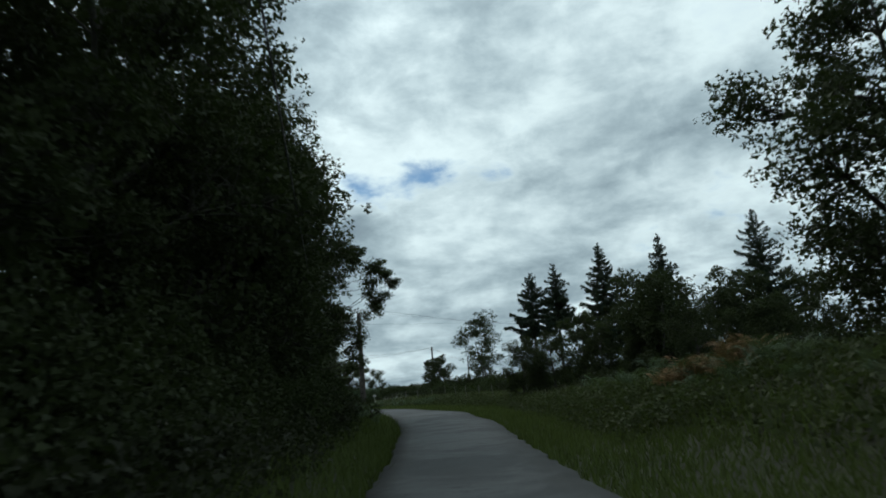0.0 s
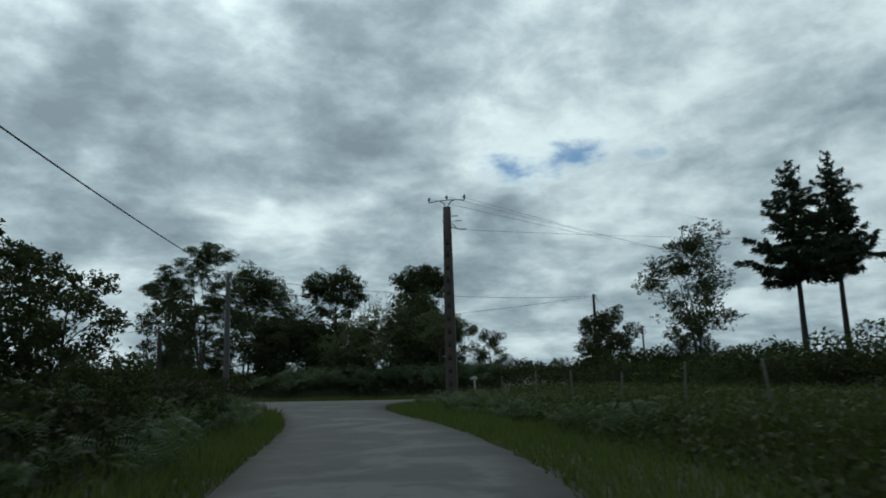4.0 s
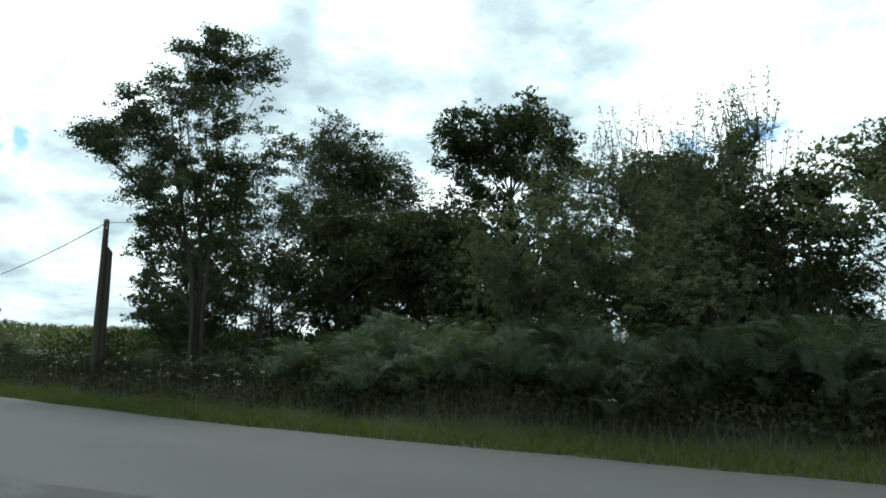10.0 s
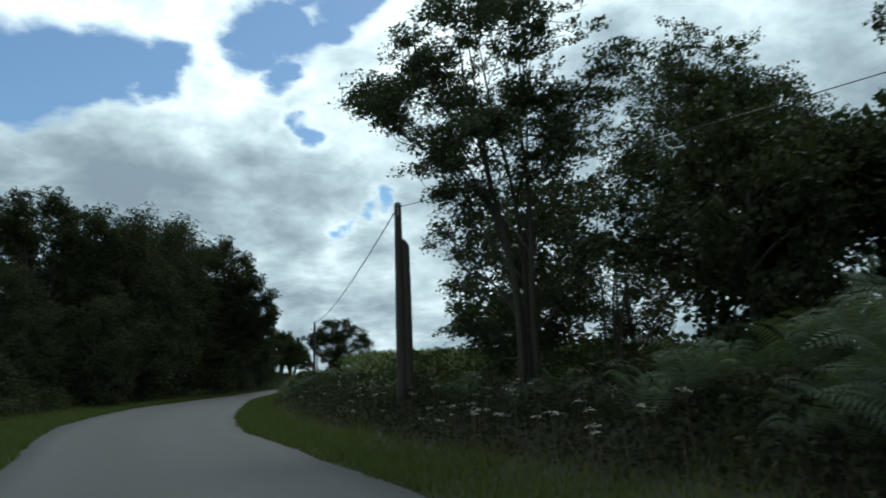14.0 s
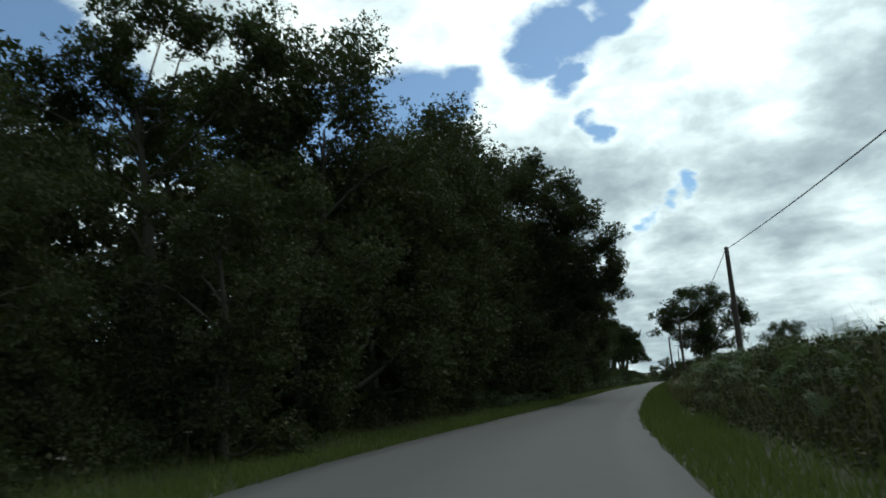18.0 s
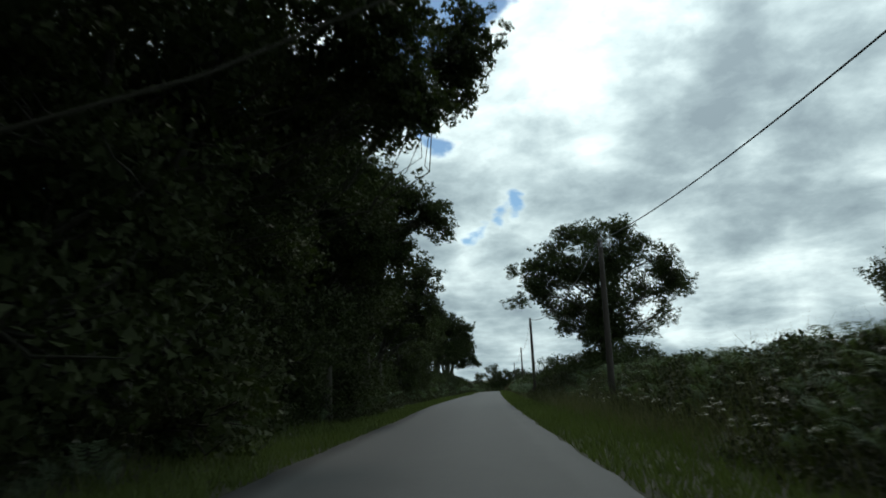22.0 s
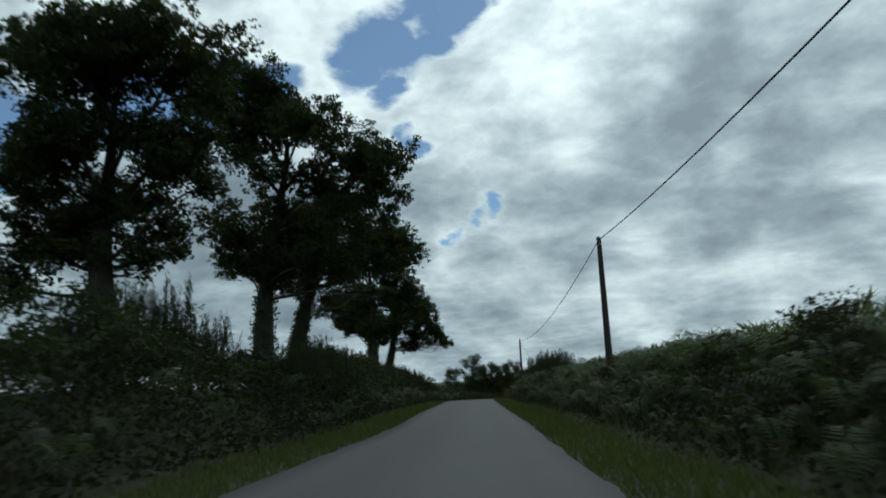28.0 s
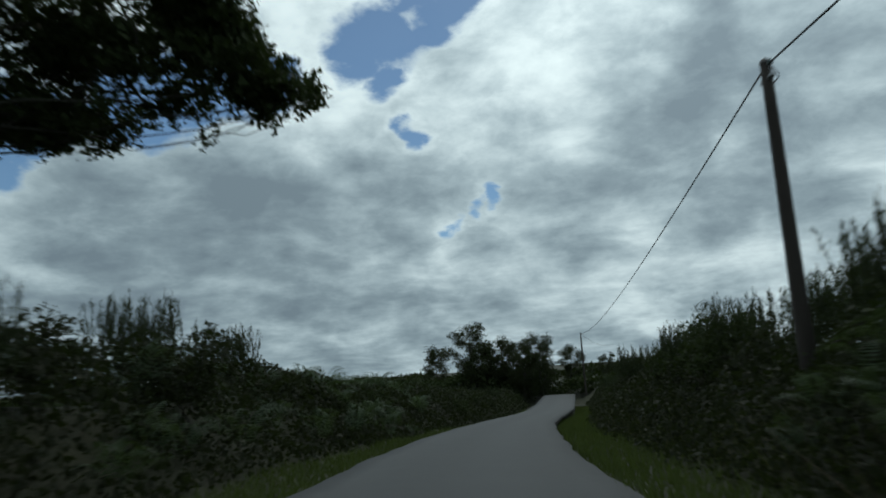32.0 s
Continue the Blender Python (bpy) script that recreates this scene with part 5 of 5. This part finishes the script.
def scatter(rng, edge, side, y0, y1, d0, d1, per, axis=1):
    """Random places beside an edge, between two distances from it."""
    p = along(EDGE[edge].tolist(), 0.5)
    d = np.gradient(p, axis=0)
    d /= np.linalg.norm(d, axis=1, keepdims=True)
    nrm = np.stack([d[:, 1], -d[:, 0]], 1) * side
    k = (p[:, axis] >= y0) & (p[:, axis] <= y1)
    p, nrm = p[k], nrm[k]
    n = int(len(p) * 0.5 * (d1 - d0) * per)
    i = rng.integers(0, len(p), n)
    q = p[i] + nrm[i] * rng.uniform(d0, d1, (n, 1)) + rng.normal(size=(n, 2)) * 0.15
    dist, _ = off_road(q)
    return q[dist > max(0.015, min(d0, 0.4) * 0.8)]


def bracken(edge, side, y0, y1, d0, d1, per, tall, seed, mat=None, label="", axis=1, pairs=13, lift=0.0):
    rng = np.random.default_rng(seed)
    q = scatter(rng, edge, side, y0, y1, d0, d1, per, axis)
    z = land(q[:, 0], q[:, 1])
    h = Heap()
    fronds(h, rng, [(x, y, zz - 0.1 + lift * rng.uniform(0, 1), tall * rng.uniform(0.55, 1.22)) for (x, y), zz in zip(q, z)], tall, 6, 0.8, pairs)
    ob = h.make("bracken", mat or FERN)
    tagged(ob, label or "tall green bracken covering the roadside bank", "fern", kind="stuff")


def shrubs(edge, side, y0, y1, d0, d1, step, kinds, sizes, seed, label="", axis=1):
    rng = np.random.default_rng(seed)
    p = along(EDGE[edge].tolist(), 0.5)
    d = np.gradient(p, axis=0)
    d /= np.linalg.norm(d, axis=1, keepdims=True)
    nrm = np.stack([d[:, 1], -d[:, 0]], 1) * side
    k = np.where((p[:, axis] >= y0) & (p[:, axis] <= y1))[0]
    s = 0.0
    for a, b in zip(k[:-1], k[1:]):
        s += np.hypot(*(p[b] - p[a]))
        if s > step:
            s = rng.uniform(-0.3, 0.3) * step
            q = p[b] + nrm[b] * rng.uniform(d0, d1)
            o = place(SHRUB[kinds[rng.integers(0, len(kinds))]], q[0], q[1], rng.uniform(0, 6.28), rng.uniform(*sizes), 0.15)
            if label:
                o["label"] = label


def shrub(x, y, seed, h, wide, leaf, mat, label, spiky=0.0):
    rng = np.random.default_rng(seed)
    lob = [(rng.normal() * wide * 0.45, rng.normal() * wide * 0.45, at(x, y) + rng.uniform(0.3, 0.85) * h, rng.uniform(0.4, 0.62) * wide * 0.75) for _ in range(9)]
    t = tree("hedge_shrub", x, y, lob, 0.06, 0.15, leaf, 900, mat, BARK, label, seed, twigs=False, stems=3, sides=4, core=60, group="roadside hedge shrubs")
    if spiky:
        hp = Heap()
        n = int(spiky)
        a, r = rng.uniform(0, 6.283, n), wide * 0.8 * np.sqrt(rng.uniform(0, 1, n))
        for aa, rr in zip(a, r):
            b = np.array([math.cos(aa) * rr, math.sin(aa) * rr, h * rng.uniform(0.5, 0.8)])
            tip = b + (rng.normal() * 0.12, rng.normal() * 0.12, rng.uniform(0.5, 0.95))
            hp.tube([b, tip], [0.012, 0.004], 3, False)
            m = 34
            c = b + (tip - b) * rng.uniform(0.05, 1, (m, 1)) + rng.normal(size=(m, 3)) * 0.028
            ax = np.tile([0, 0, 0.055], (m, 1)) + rng.normal(size=(m, 3)) * 0.022
            hp.leaves(c, ax, np.cross(ax, turned(rng, m)) * 0.15)
        hp.make("young_growth", mat, t, "upright young shoots")
    return t


SHRUB = [shrub(15, 160, 81, 1.7, 1.3, 0.095, LEAF_BRAMBLE, "tangled green bramble on the roadside bank"),
         shrub(12, 166, 82, 2.2, 1.4, 0.09, LEAF_OAK, "dense dark hedge shrub on the roadside bank"),
         shrub(9, 172, 83, 2.0, 1.2, 0.07, BROOM, "broom shrub with upright shoots on the bank", 110),
         shrub(6, 178, 84, 1.3, 1.2, 0.10, LEAF_BRAMBLE, "low bramble and nettle clump at the verge")]

def thicket(name, edge, side, y0, y1, d0, d1, tall, seed, mat, label, per=190, leaf=0.135, axis=1):
    """A tangled mass of leaves over the bank, with an uneven top."""
    rng = np.random.default_rng(seed)
    q = scatter(rng, edge, side, y0, y1, d0, d1, per, axis)
    n = len(q)
    d, _ = off_road(q)
    f = np.clip((d - d0) / (d1 - d0), 0, 1)
    dome = np.clip(0.30 + 2.6 * f, 0, 1) * np.clip((1 - f) * 6, 0, 1) ** 0.5
    rough = 0.76 + 0.22 * wave(q[:, 0], q[:, 1], 1.1, seed) + 0.18 * wave(q[:, 0], q[:, 1], 0.45, seed * 2) + 0.13 * wave(q[:, 0], q[:, 1], 6.0, seed * 3)
    z = land(q[:, 0], q[:, 1]) + tall * dome * rough * (1 - 0.75 * rng.uniform(0, 1, n) ** 1.7) + rng.normal(size=n) * 0.06
    h = Heap()
    spray(h, rng, np.stack([q[:, 0], q[:, 1], z], 1), leaf, 0.15, 0.55)
    ob = h.make(name, mat)
    tagged(ob, label, "undergrowth", kind="stuff")


for k, v in HEDGE_LINES.items():
    EDGE[k] = np.array(v, float)


def field_hedge(key, wide, tall, seed, per, leaf, label):
    """A free-standing hedge along a field boundary."""
    rng = np.random.default_rng(seed)
    p = along(HEDGE_LINES[key], 0.5)
    n = int(len(p) * 0.5 * wide * per)
    i = rng.integers(0, len(p), n)
    f = rng.uniform(-1, 1, (n, 2)) * wide * 0.5
    q = p[i] + f
    rough = 0.7 + 0.3 * wave(q[:, 0], q[:, 1], 2.3, seed) + 0.2 * wave(q[:, 0], q[:, 1], 0.9, seed * 2)
    z = land(q[:, 0], q[:, 1]) + tall * rough * np.sqrt(np.clip(1 - (np.hypot(f[:, 0], f[:, 1]) / wide) ** 2, 0, 1)) * rng.uniform(0, 1, n) ** 0.6
    h = Heap()
    spray(h, rng, np.stack([q[:, 0], q[:, 1], z], 1), leaf, 0.1, 0.55)
    tagged(h.make("field_hedge", LEAF_OAK), label, "hedge", kind="stuff")


for key, wide, tall, seed, per, leaf in (("h1", 3.0, 3.2, 251, 150, 0.2), ("h2", 3.0, 2.2, 252, 30, 0.45), ("h3", 4.0, 3.0, 253, 150, 0.2), ("h4", 5.0, 5.0, 254, 30, 0.5), ("h5", 3.0, 2.2, 255, 50, 0.32), ("h6", 5.0, 3.6, 256, 30, 0.5), ("h7", 3.0, 2.3, 257, 190, 0.16)):
    field_hedge(key, wide, tall, seed, per, leaf, "dark overgrown hedge along a field boundary")

BRAMBLE = "tangled bramble and nettle undergrowth on the bank"
thicket("undergrowth", "mr", 1, 90, 146, 1.9, 4.4, 0.8, 231, LEAF_BRAMBLE, BRAMBLE, 320, 0.10)
thicket("undergrowth", "mr", 1, 144, 184, 3.0, 5.4, 0.8, 249, LEAF_BRAMBLE, BRAMBLE, 320, 0.10)
thicket("undergrowth", "mr", 1, 180, 272, 1.9, 4.8, 0.85, 232, LEAF_BRAMBLE, BRAMBLE)
thicket("undergrowth", "mr", 1, 268, 330, 1.5, 4.6, 1.15, 246, LEAF_BRAMBLE, BRAMBLE, 260, 0.11)
thicket("undergrowth", "mr", 1, 328, 388, 1.5, 4.8, 1.1, 247, LEAF_BRAMBLE, BRAMBLE, 130, 0.17)
thicket("undergrowth", "mr", 1, 22, 49, 2.5, 8.0, 1.9, 233, LEAF_OAK, BRAMBLE)
thicket("undergrowth", "mr", 1, 47, 61, 2.6, 6.0, 0.85, 243, LEAF_DARK, BRAMBLE, 380, 0.09)
thicket("undergrowth", "mr", 1, 57, 94, 2.4, 5.4, 0.75, 242, LEAF_BRAMBLE, BRAMBLE, 320, 0.095)
thicket("undergrowth", "ml", -1, 88, 170, 3.1, 5.2, 1.0, 234, LEAF_DARK, "dark nettle and bramble undergrowth below the trees", 300, 0.10)
thicket("undergrowth", "ml", -1, 165, 318, 2.0, 5.6, 1.35, 235, LEAF_BRAMBLE, BRAMBLE)
thicket("undergrowth", "ml", -1, 314, 392, 2.0, 5.6, 0.9, 244, LEAF_BRAMBLE, BRAMBLE, 130, 0.17)
thicket("undergrowth", "ml", -1, 55, 92, 3.2, 7.0, 0.8, 236, LEAF_BRAMBLE, BRAMBLE)
thicket("undergrowth", "ll", -1, -30, 49, 1.5, 4.6, 0.9, 237, LEAF_BRAMBLE, "tangled weeds and bramble beside the lane", axis=0)
thicket("undergrowth", "lr", 1, -25, 60, 3.4, 12.0, 0.6, 238, WEED, "rough weeds and bramble in the field", 90, 0.15, 0)
thicket("undergrowth", "lr", 1, 6, 48, 2.1, 4.6, 0.75, 248, WEED, "rough weeds and bramble along the lane verge", 200, 0.11, 0)
thicket("understorey", "ml", -1, 94, 172, 4.0, 9.0, 3.4, 239, LEAF_DARK, "dark understorey bushes inside the wood", 260, 0.12)
thicket("understorey", "ll", -1, -34, 26, 2.4, 7.0, 3.2, 240, LEAF_DARK, "dark understorey bushes beside the lane", 280, 0.12, 0)
thicket("hedge", "ml", -1, 168, 222, 3.0, 7.0, 3.2, 241, LEAF_OAK, "tall dense hedge along the roadside bank", 200, 0.15)
# right bank along the road
bracken("mr", 1, 88, 146, 2.3, 5.8, 1.7, 0.80, 201)
bracken("mr", 1, 146, 182, 3.4, 6.4, 1.7, 0.80, 263)
bracken("mr", 1, 200, 240, 1.9, 5.4, 2.0, 0.85, 202)
bracken("mr", 1, 238, 302, 2.0, 5.0, 2.4, 0.88, 250, lift=0.25, pairs=18)
shrubs("mr", 1, 86, 178, 4.6, 6.8, 4.2, (0, 1, 0), (0.42, 0.6), 211)
shrubs("mr", 1, 178, 236, 3.2, 5.6, 2.6, (0, 1, 1), (0.65, 0.9), 212)
shrubs("mr", 1, 181, 192, 3.6, 6.5, 1.2, (1, 1, 0), (1.1, 1.45), 230, "tall dark hedge shrub below the oak")
shrubs("mr", 1, 177, 197, 6.8, 9.5, 1.4, (1, 1, 0), (1.2, 1.5), 235, "tall dark hedge shrub below the oak")
shrubs("mr", 1, 236, 262, 4.0, 6.0, 3.0, (0, 1), (0.4, 0.58), 213)
shrubs("mr", 1, 252, 276, 3.8, 5.6, 2.2, (2, 1, 2, 0), (0.4, 0.6), 214)
shrubs("mr", 1, 276, 294, 3.4, 5.4, 2.0, (2, 2, 1, 2), (0.85, 1.2), 231)
shrubs("mr", 1, 297, 315, 3.4, 5.2, 1.4, (2, 2, 1, 2), (0.85, 1.08), 232)
shrubs("mr", 1, 310, 390, 3.4, 5.4, 2.0, (2, 1, 2, 0), (0.72, 0.95), 227)
# left bank
shrubs("ml", -1, 92, 168, 3.6, 5.0, 4.0, (3, 3, 1, 0), (0.6, 0.95), 215)
shrubs("ml", -1, 165, 238, 3.0, 5.2, 3.2, (1, 1, 0), (0.95, 1.4), 216)
shrubs("ml", -1, 236, 312, 3.0, 6.0, 2.4, (0, 1, 2, 2), (0.8, 1.25), 217)
shrubs("ml", -1, 312, 390, 3.0, 6.0, 2.6, (0, 1, 2), (0.45, 0.62), 228)
shrubs("ml", -1, 256, 277, 3.5, 5.5, 2.0, (1, 0, 1), (1.15, 1.45), 233)
bracken("ml", -1, 205, 330, 2.2, 6.6, 1.1, 1.05, 203)
bracken("ml", -1, 128, 205, 2.2, 4.0, 0.9, 0.9, 208)
# junction corner
bracken("mr", 1, 43, 59, 2.7, 6.8, 6.5, 1.05, 204, pairs=18, lift=0.85)
shrubs("mr", 1, 43, 56, 3.4, 5.6, 2.0, (0, 3, 0, 2), (0.8, 1.05), 229)
bracken("mr", 1, 58, 61.5, 2.9, 5.6, 4.0, 0.95, 209, pairs=18, lift=0.3)
bracken("mr", 1, 60, 76, 3.4, 5.8, 0.8, 0.9, 207)
shrubs("mr", 1, 26, 50, 5.4, 7.6, 2.4, (1, 0, 1), (0.9, 1.25), 218)
shrubs("mr", 1, 62, 92, 3.6, 6.0, 4.5, (3, 1), (0.5, 0.7), 219)
shrubs("ml", -1, 20, 37, 3.0, 8.0, 2.2, (1, 0), (0.7, 1.0), 220)
shrubs("ml", -1, 56, 95, 3.5, 7.0, 4, (3, 0), (0.5, 0.8), 221)
# along the lane
bracken("lr", 1, 40, 58, 1.6, 4.4, 1.0, 0.7, 260, axis=0, label="rank weeds and bracken along the lane verge")
shrubs("ll", -1, -30, 22, 1.8, 3.6, 3.5, (3, 1, 0), (0.6, 0.95), 222, axis=0)
shrubs("ll", -1, 22, 49, 2.4, 4.8, 1.8, (3, 0, 1), (0.65, 1.0), 223, axis=0)
bracken("ll", -1, 18, 46, 0.7, 2.6, 1.6, 0.7, 262, label="bracken and rank grass spilling over the lane edge", axis=0)
shrubs("lr", 1, -30, 30, 6.5, 12.0, 2.5, (3, 0), (0.6, 1.0), 224, axis=0)
shrubs("lr", 1, 26, 57, 3.6, 8.0, 2.2, (3, 3, 0), (0.36, 0.52), 225, axis=0)
shrubs("lr", 1, 40, 62, 2.2, 4.5, 2.2, (3,), (0.36, 0.5), 226, axis=0)
bracken("lr", 1, -12, 32, 4.5, 10.0, 0.6, 0.8, 205, axis=0)
bracken("lr", 1, 8.3, 11.6, 4.3, 6.6, 3.0, 0.9, 206, FERN_BROWN, "patch of orange-brown dead bracken", axis=0)


bracken("ll", -1, 45.5, 52.6, 0.9, 3.4, 1.3, 0.6, 210, label="green bracken and docks at the junction corner", axis=0)
shrubs("ll", -1, 47, 52.4, 1.6, 4.0, 1.6, (3, 0), (0.5, 0.7), 234, axis=0)


def grass(name, edge, side, y0, y1, d0, d1, per, tall, seed, mat, label, axis=1, wide=1.0):
    rng = np.random.default_rng(seed)
    q = scatter(rng, edge, side, y0, y1, d0, d1, per, axis)
    n = len(q)
    z = land(q[:, 0], q[:, 1])
    h = tall * rng.uniform(0.45, 1.3, n)
    a = rng.uniform(0, 6.283, n)
    w = (0.012 + 0.014 * rng.uniform(0, 1, n)) * wide
    lean = rng.normal(size=(n, 2)) * (0.35 * h)[:, None]
    base = np.stack([q[:, 0], q[:, 1], z - 0.02], 1)
    sd = np.stack([np.cos(a) * w, np.sin(a) * w, 0 * w], 1)
    tip = base + np.stack([lean[:, 0], lean[:, 1], h], 1)
    v = np.stack([base - sd, base + sd, tip], 1).reshape(-1, 3)
    ob = part_np(name, v, np.arange(3 * n).reshape(-1, 3), mat)
    tagged(ob, label, "grass", kind="stuff")


VERGE = "bright green uncut grass along the road edge"
grass("verge_grass", "mr", 1, 24, 110, -0.05, 2.4, 150, 0.26, 301, GRASS, VERGE)
grass("verge_grass", "mr", 1, 186, 330, 2.0, 2.9, 90, 0.24, 315, GRASS, VERGE)
grass("verge_grass", "mr", 1, 144, 186, 2.0, 3.5, 110, 0.28, 314, GRASS, VERGE)
grass("verge_grass", "mr", 1, 110, 375, -0.05, 2.2, 110, 0.24, 302, GRASS, VERGE)
grass("verge_grass", "ml", -1, 46, 110, -0.05, 3.8, 120, 0.26, 303, GRASS, VERGE)
grass("verge_grass", "ml", -1, 110, 170, -0.05, 3.0, 110, 0.26, 313, GRASS, VERGE)
grass("verge_grass", "ml", -1, 170, 375, -0.05, 2.0, 100, 0.22, 304, GRASS, VERGE)
grass("verge_grass", "ll", -1, -25, 54, -0.05, 2.2, 130, 0.32, 305, GRASS, "uncut green grass beside the lane", 0)
grass("verge_grass", "lr", 1, -25, 62, -0.05, 3.4, 120, 0.26, 306, GRASS, "uncut green grass beside the lane", 0)
grass("tall_grass", "mr", 1, 44, 120, 1.9, 3.2, 26, 0.6, 307, GRASS_DRY, "tall seeding grass in front of the bank", wide=0.45)
grass("tall_grass", "mr", 1, 120, 320, 1.6, 3.0, 22, 0.65, 308, GRASS_DRY, "tall seeding grass in front of the bank", wide=0.45)
grass("tall_grass", "mr", 1, 98, 186, 2.0, 4.4, 34, 1.0, 312, GRASS_DRY, "pale seeding grass standing on the bank", wide=0.5)
grass("tall_grass", "lr", 1, 20, 62, 2.6, 6.0, 28, 0.8, 309, GRASS_DRY, "tall seeding grass in the field edge", 0, 0.45)
grass("field_grass", "lr", 1, -20, 62, 3.2, 14.0, 40, 0.5, 310, GRASS, "rough green field grass and weeds", 0)


def umbels(edge, side, y0, y1, d0, d1, per, tall, seed):
    rng = np.random.default_rng(seed)
    q = scatter(rng, edge, side, y0, y1, d0, d1, per)
    z = land(q[:, 0], q[:, 1])
    stem, flower = Heap(), Heap()
    for (x, y), zz in zip(q, z):
        h = tall * rng.uniform(0.7, 1.2)
        top = np.array([x + rng.normal() * 0.1, y + rng.normal() * 0.1, zz + h])
        flower_r = rng.uniform(0.06, 0.14)
        n = 26
        a, r = rng.uniform(0, 6.283, n), np.sqrt(rng.uniform(0, 1, n)) * flower_r
        c = top + np.stack([np.cos(a) * r, np.sin(a) * r, rng.normal(size=n) * 0.012 - r * 0.3], 1)
        ax = np.stack([np.cos(a), np.sin(a), 0.1 * rng.normal(size=n)], 1) * 0.022
        flower.leaves(c, ax, np.stack([-np.sin(a), np.cos(a), 0 * a], 1) * 0.02)
        stem.tube([(x, y, zz - 0.05), top], [0.009, 0.006], 4, False)
    root = new("umbel_flowers")
    tagged(root, "white-flowered umbels standing in the verge", "wildflower", kind="stuff")
    flower.make("flowers", PETAL, root)
    stem.make("stems", GRASS_DRY, root)


grass("dock_plants", "ll", -1, 48.5, 52.8, 0.3, 1.6, 26, 0.62, 311, DRY_GRASS, "reddish dock and sorrel stalks at the lane corner", 0, 1.3)
umbels("mr", 1, 50, 84, 2.2, 4.2, 0.5, 0.95, 401)
umbels("mr", 1, 60, 72, 1.9, 3.6, 2.2, 0.8, 404)
umbels("mr", 1, 116, 148, 1.9, 3.6, 2.2, 0.75, 402)
umbels("mr", 1, 146, 182, 2.6, 4.2, 1.8, 0.75, 405)
umbels("ml", -1, 84, 165, 2.4, 3.8, 0.6, 0.8, 403)


def maize(x0, x1, y0, y1, tall, per, seed):
    rng = np.random.default_rng(seed)
    n = int((x1 - x0) * (y1 - y0) * per)
    x, y = rng.uniform(x0, x1, n), rng.uniform(y0, y1, n)
    d, _ = off_road(np.stack([x, y], 1))
    x, y = x[d > 6.5], y[d > 6.5]
    z = land(x, y)
    h = Heap()
    k = len(x)
    for j in range(7):
        a = rng.uniform(0, 6.283, k)
        b = np.stack([x, y, z + tall * (0.3 + 0.62 * j / 6) * rng.uniform(0.92, 1.08, k)], 1)
        ax = np.stack([np.cos(a) * 0.30, np.sin(a) * 0.30, np.full(k, 0.14)], 1)
        h.leaves(b + ax, ax, np.stack([-np.sin(a) * 0.045, np.cos(a) * 0.045, 0 * a], 1))
    b = np.stack([x, y, z + tall * 0.98], 1)
    h.leaves(b, np.tile([0, 0, 0.22], (k, 1)) + rng.normal(size=(k, 3)) * 0.03, rng.normal(size=(k, 3)) * 0.02)
    ob = h.make("maize_crop", MAIZE)
    tagged(ob, "dense green maize crop behind the roadside bank", "crop", kind="stuff")


grass("dry_grass_clump", "mr", 1, 288, 298, 1.4, 3.4, 300, 1.0, 245, DRY_GRASS, "hump of dry reddish-brown grass at the verge", wide=0.8)
maize(57, 76, 78, 110, 1.7, 5.0, 501)
maize(57.0, 72, 200, 276, 1.5, 5.0, 502)


def far_woods():
    """Low belts of woodland on the horizon."""
    rng = np.random.default_rng(77)
    h = Heap()
    for yaw0, yaw1, r, tall in ((-100, -20, 620, 9), (-40, 40, 760, 11), (20, 120, 560, 9), (-80, -40, 260, 4.5), (-36, -16, 330, 6), (-110, -75, 300, 6)):
        n = int((yaw1 - yaw0) * 130)
        a = np.radians(rng.uniform(yaw0, yaw1, n))
        rr = r * rng.uniform(0.97, 1.05, n)
        x, y = 50 - np.sin(a) * rr, 150 + np.cos(a) * rr
        prof = tall * (0.72 + 0.28 * np.sin(a * 40) * np.cos(a * 97 + 1))
        z = land(x, y) + prof * rng.uniform(0, 1, n) ** 0.7
        spray(h, rng, np.stack([x, y, z], 1), r / 190, 0.1, 0.7)
    ob = h.make("far_woods", LEAF_DARK)
    tagged(ob, "dark belts of woodland along the horizon", "woodland", kind="stuff")


far_woods()
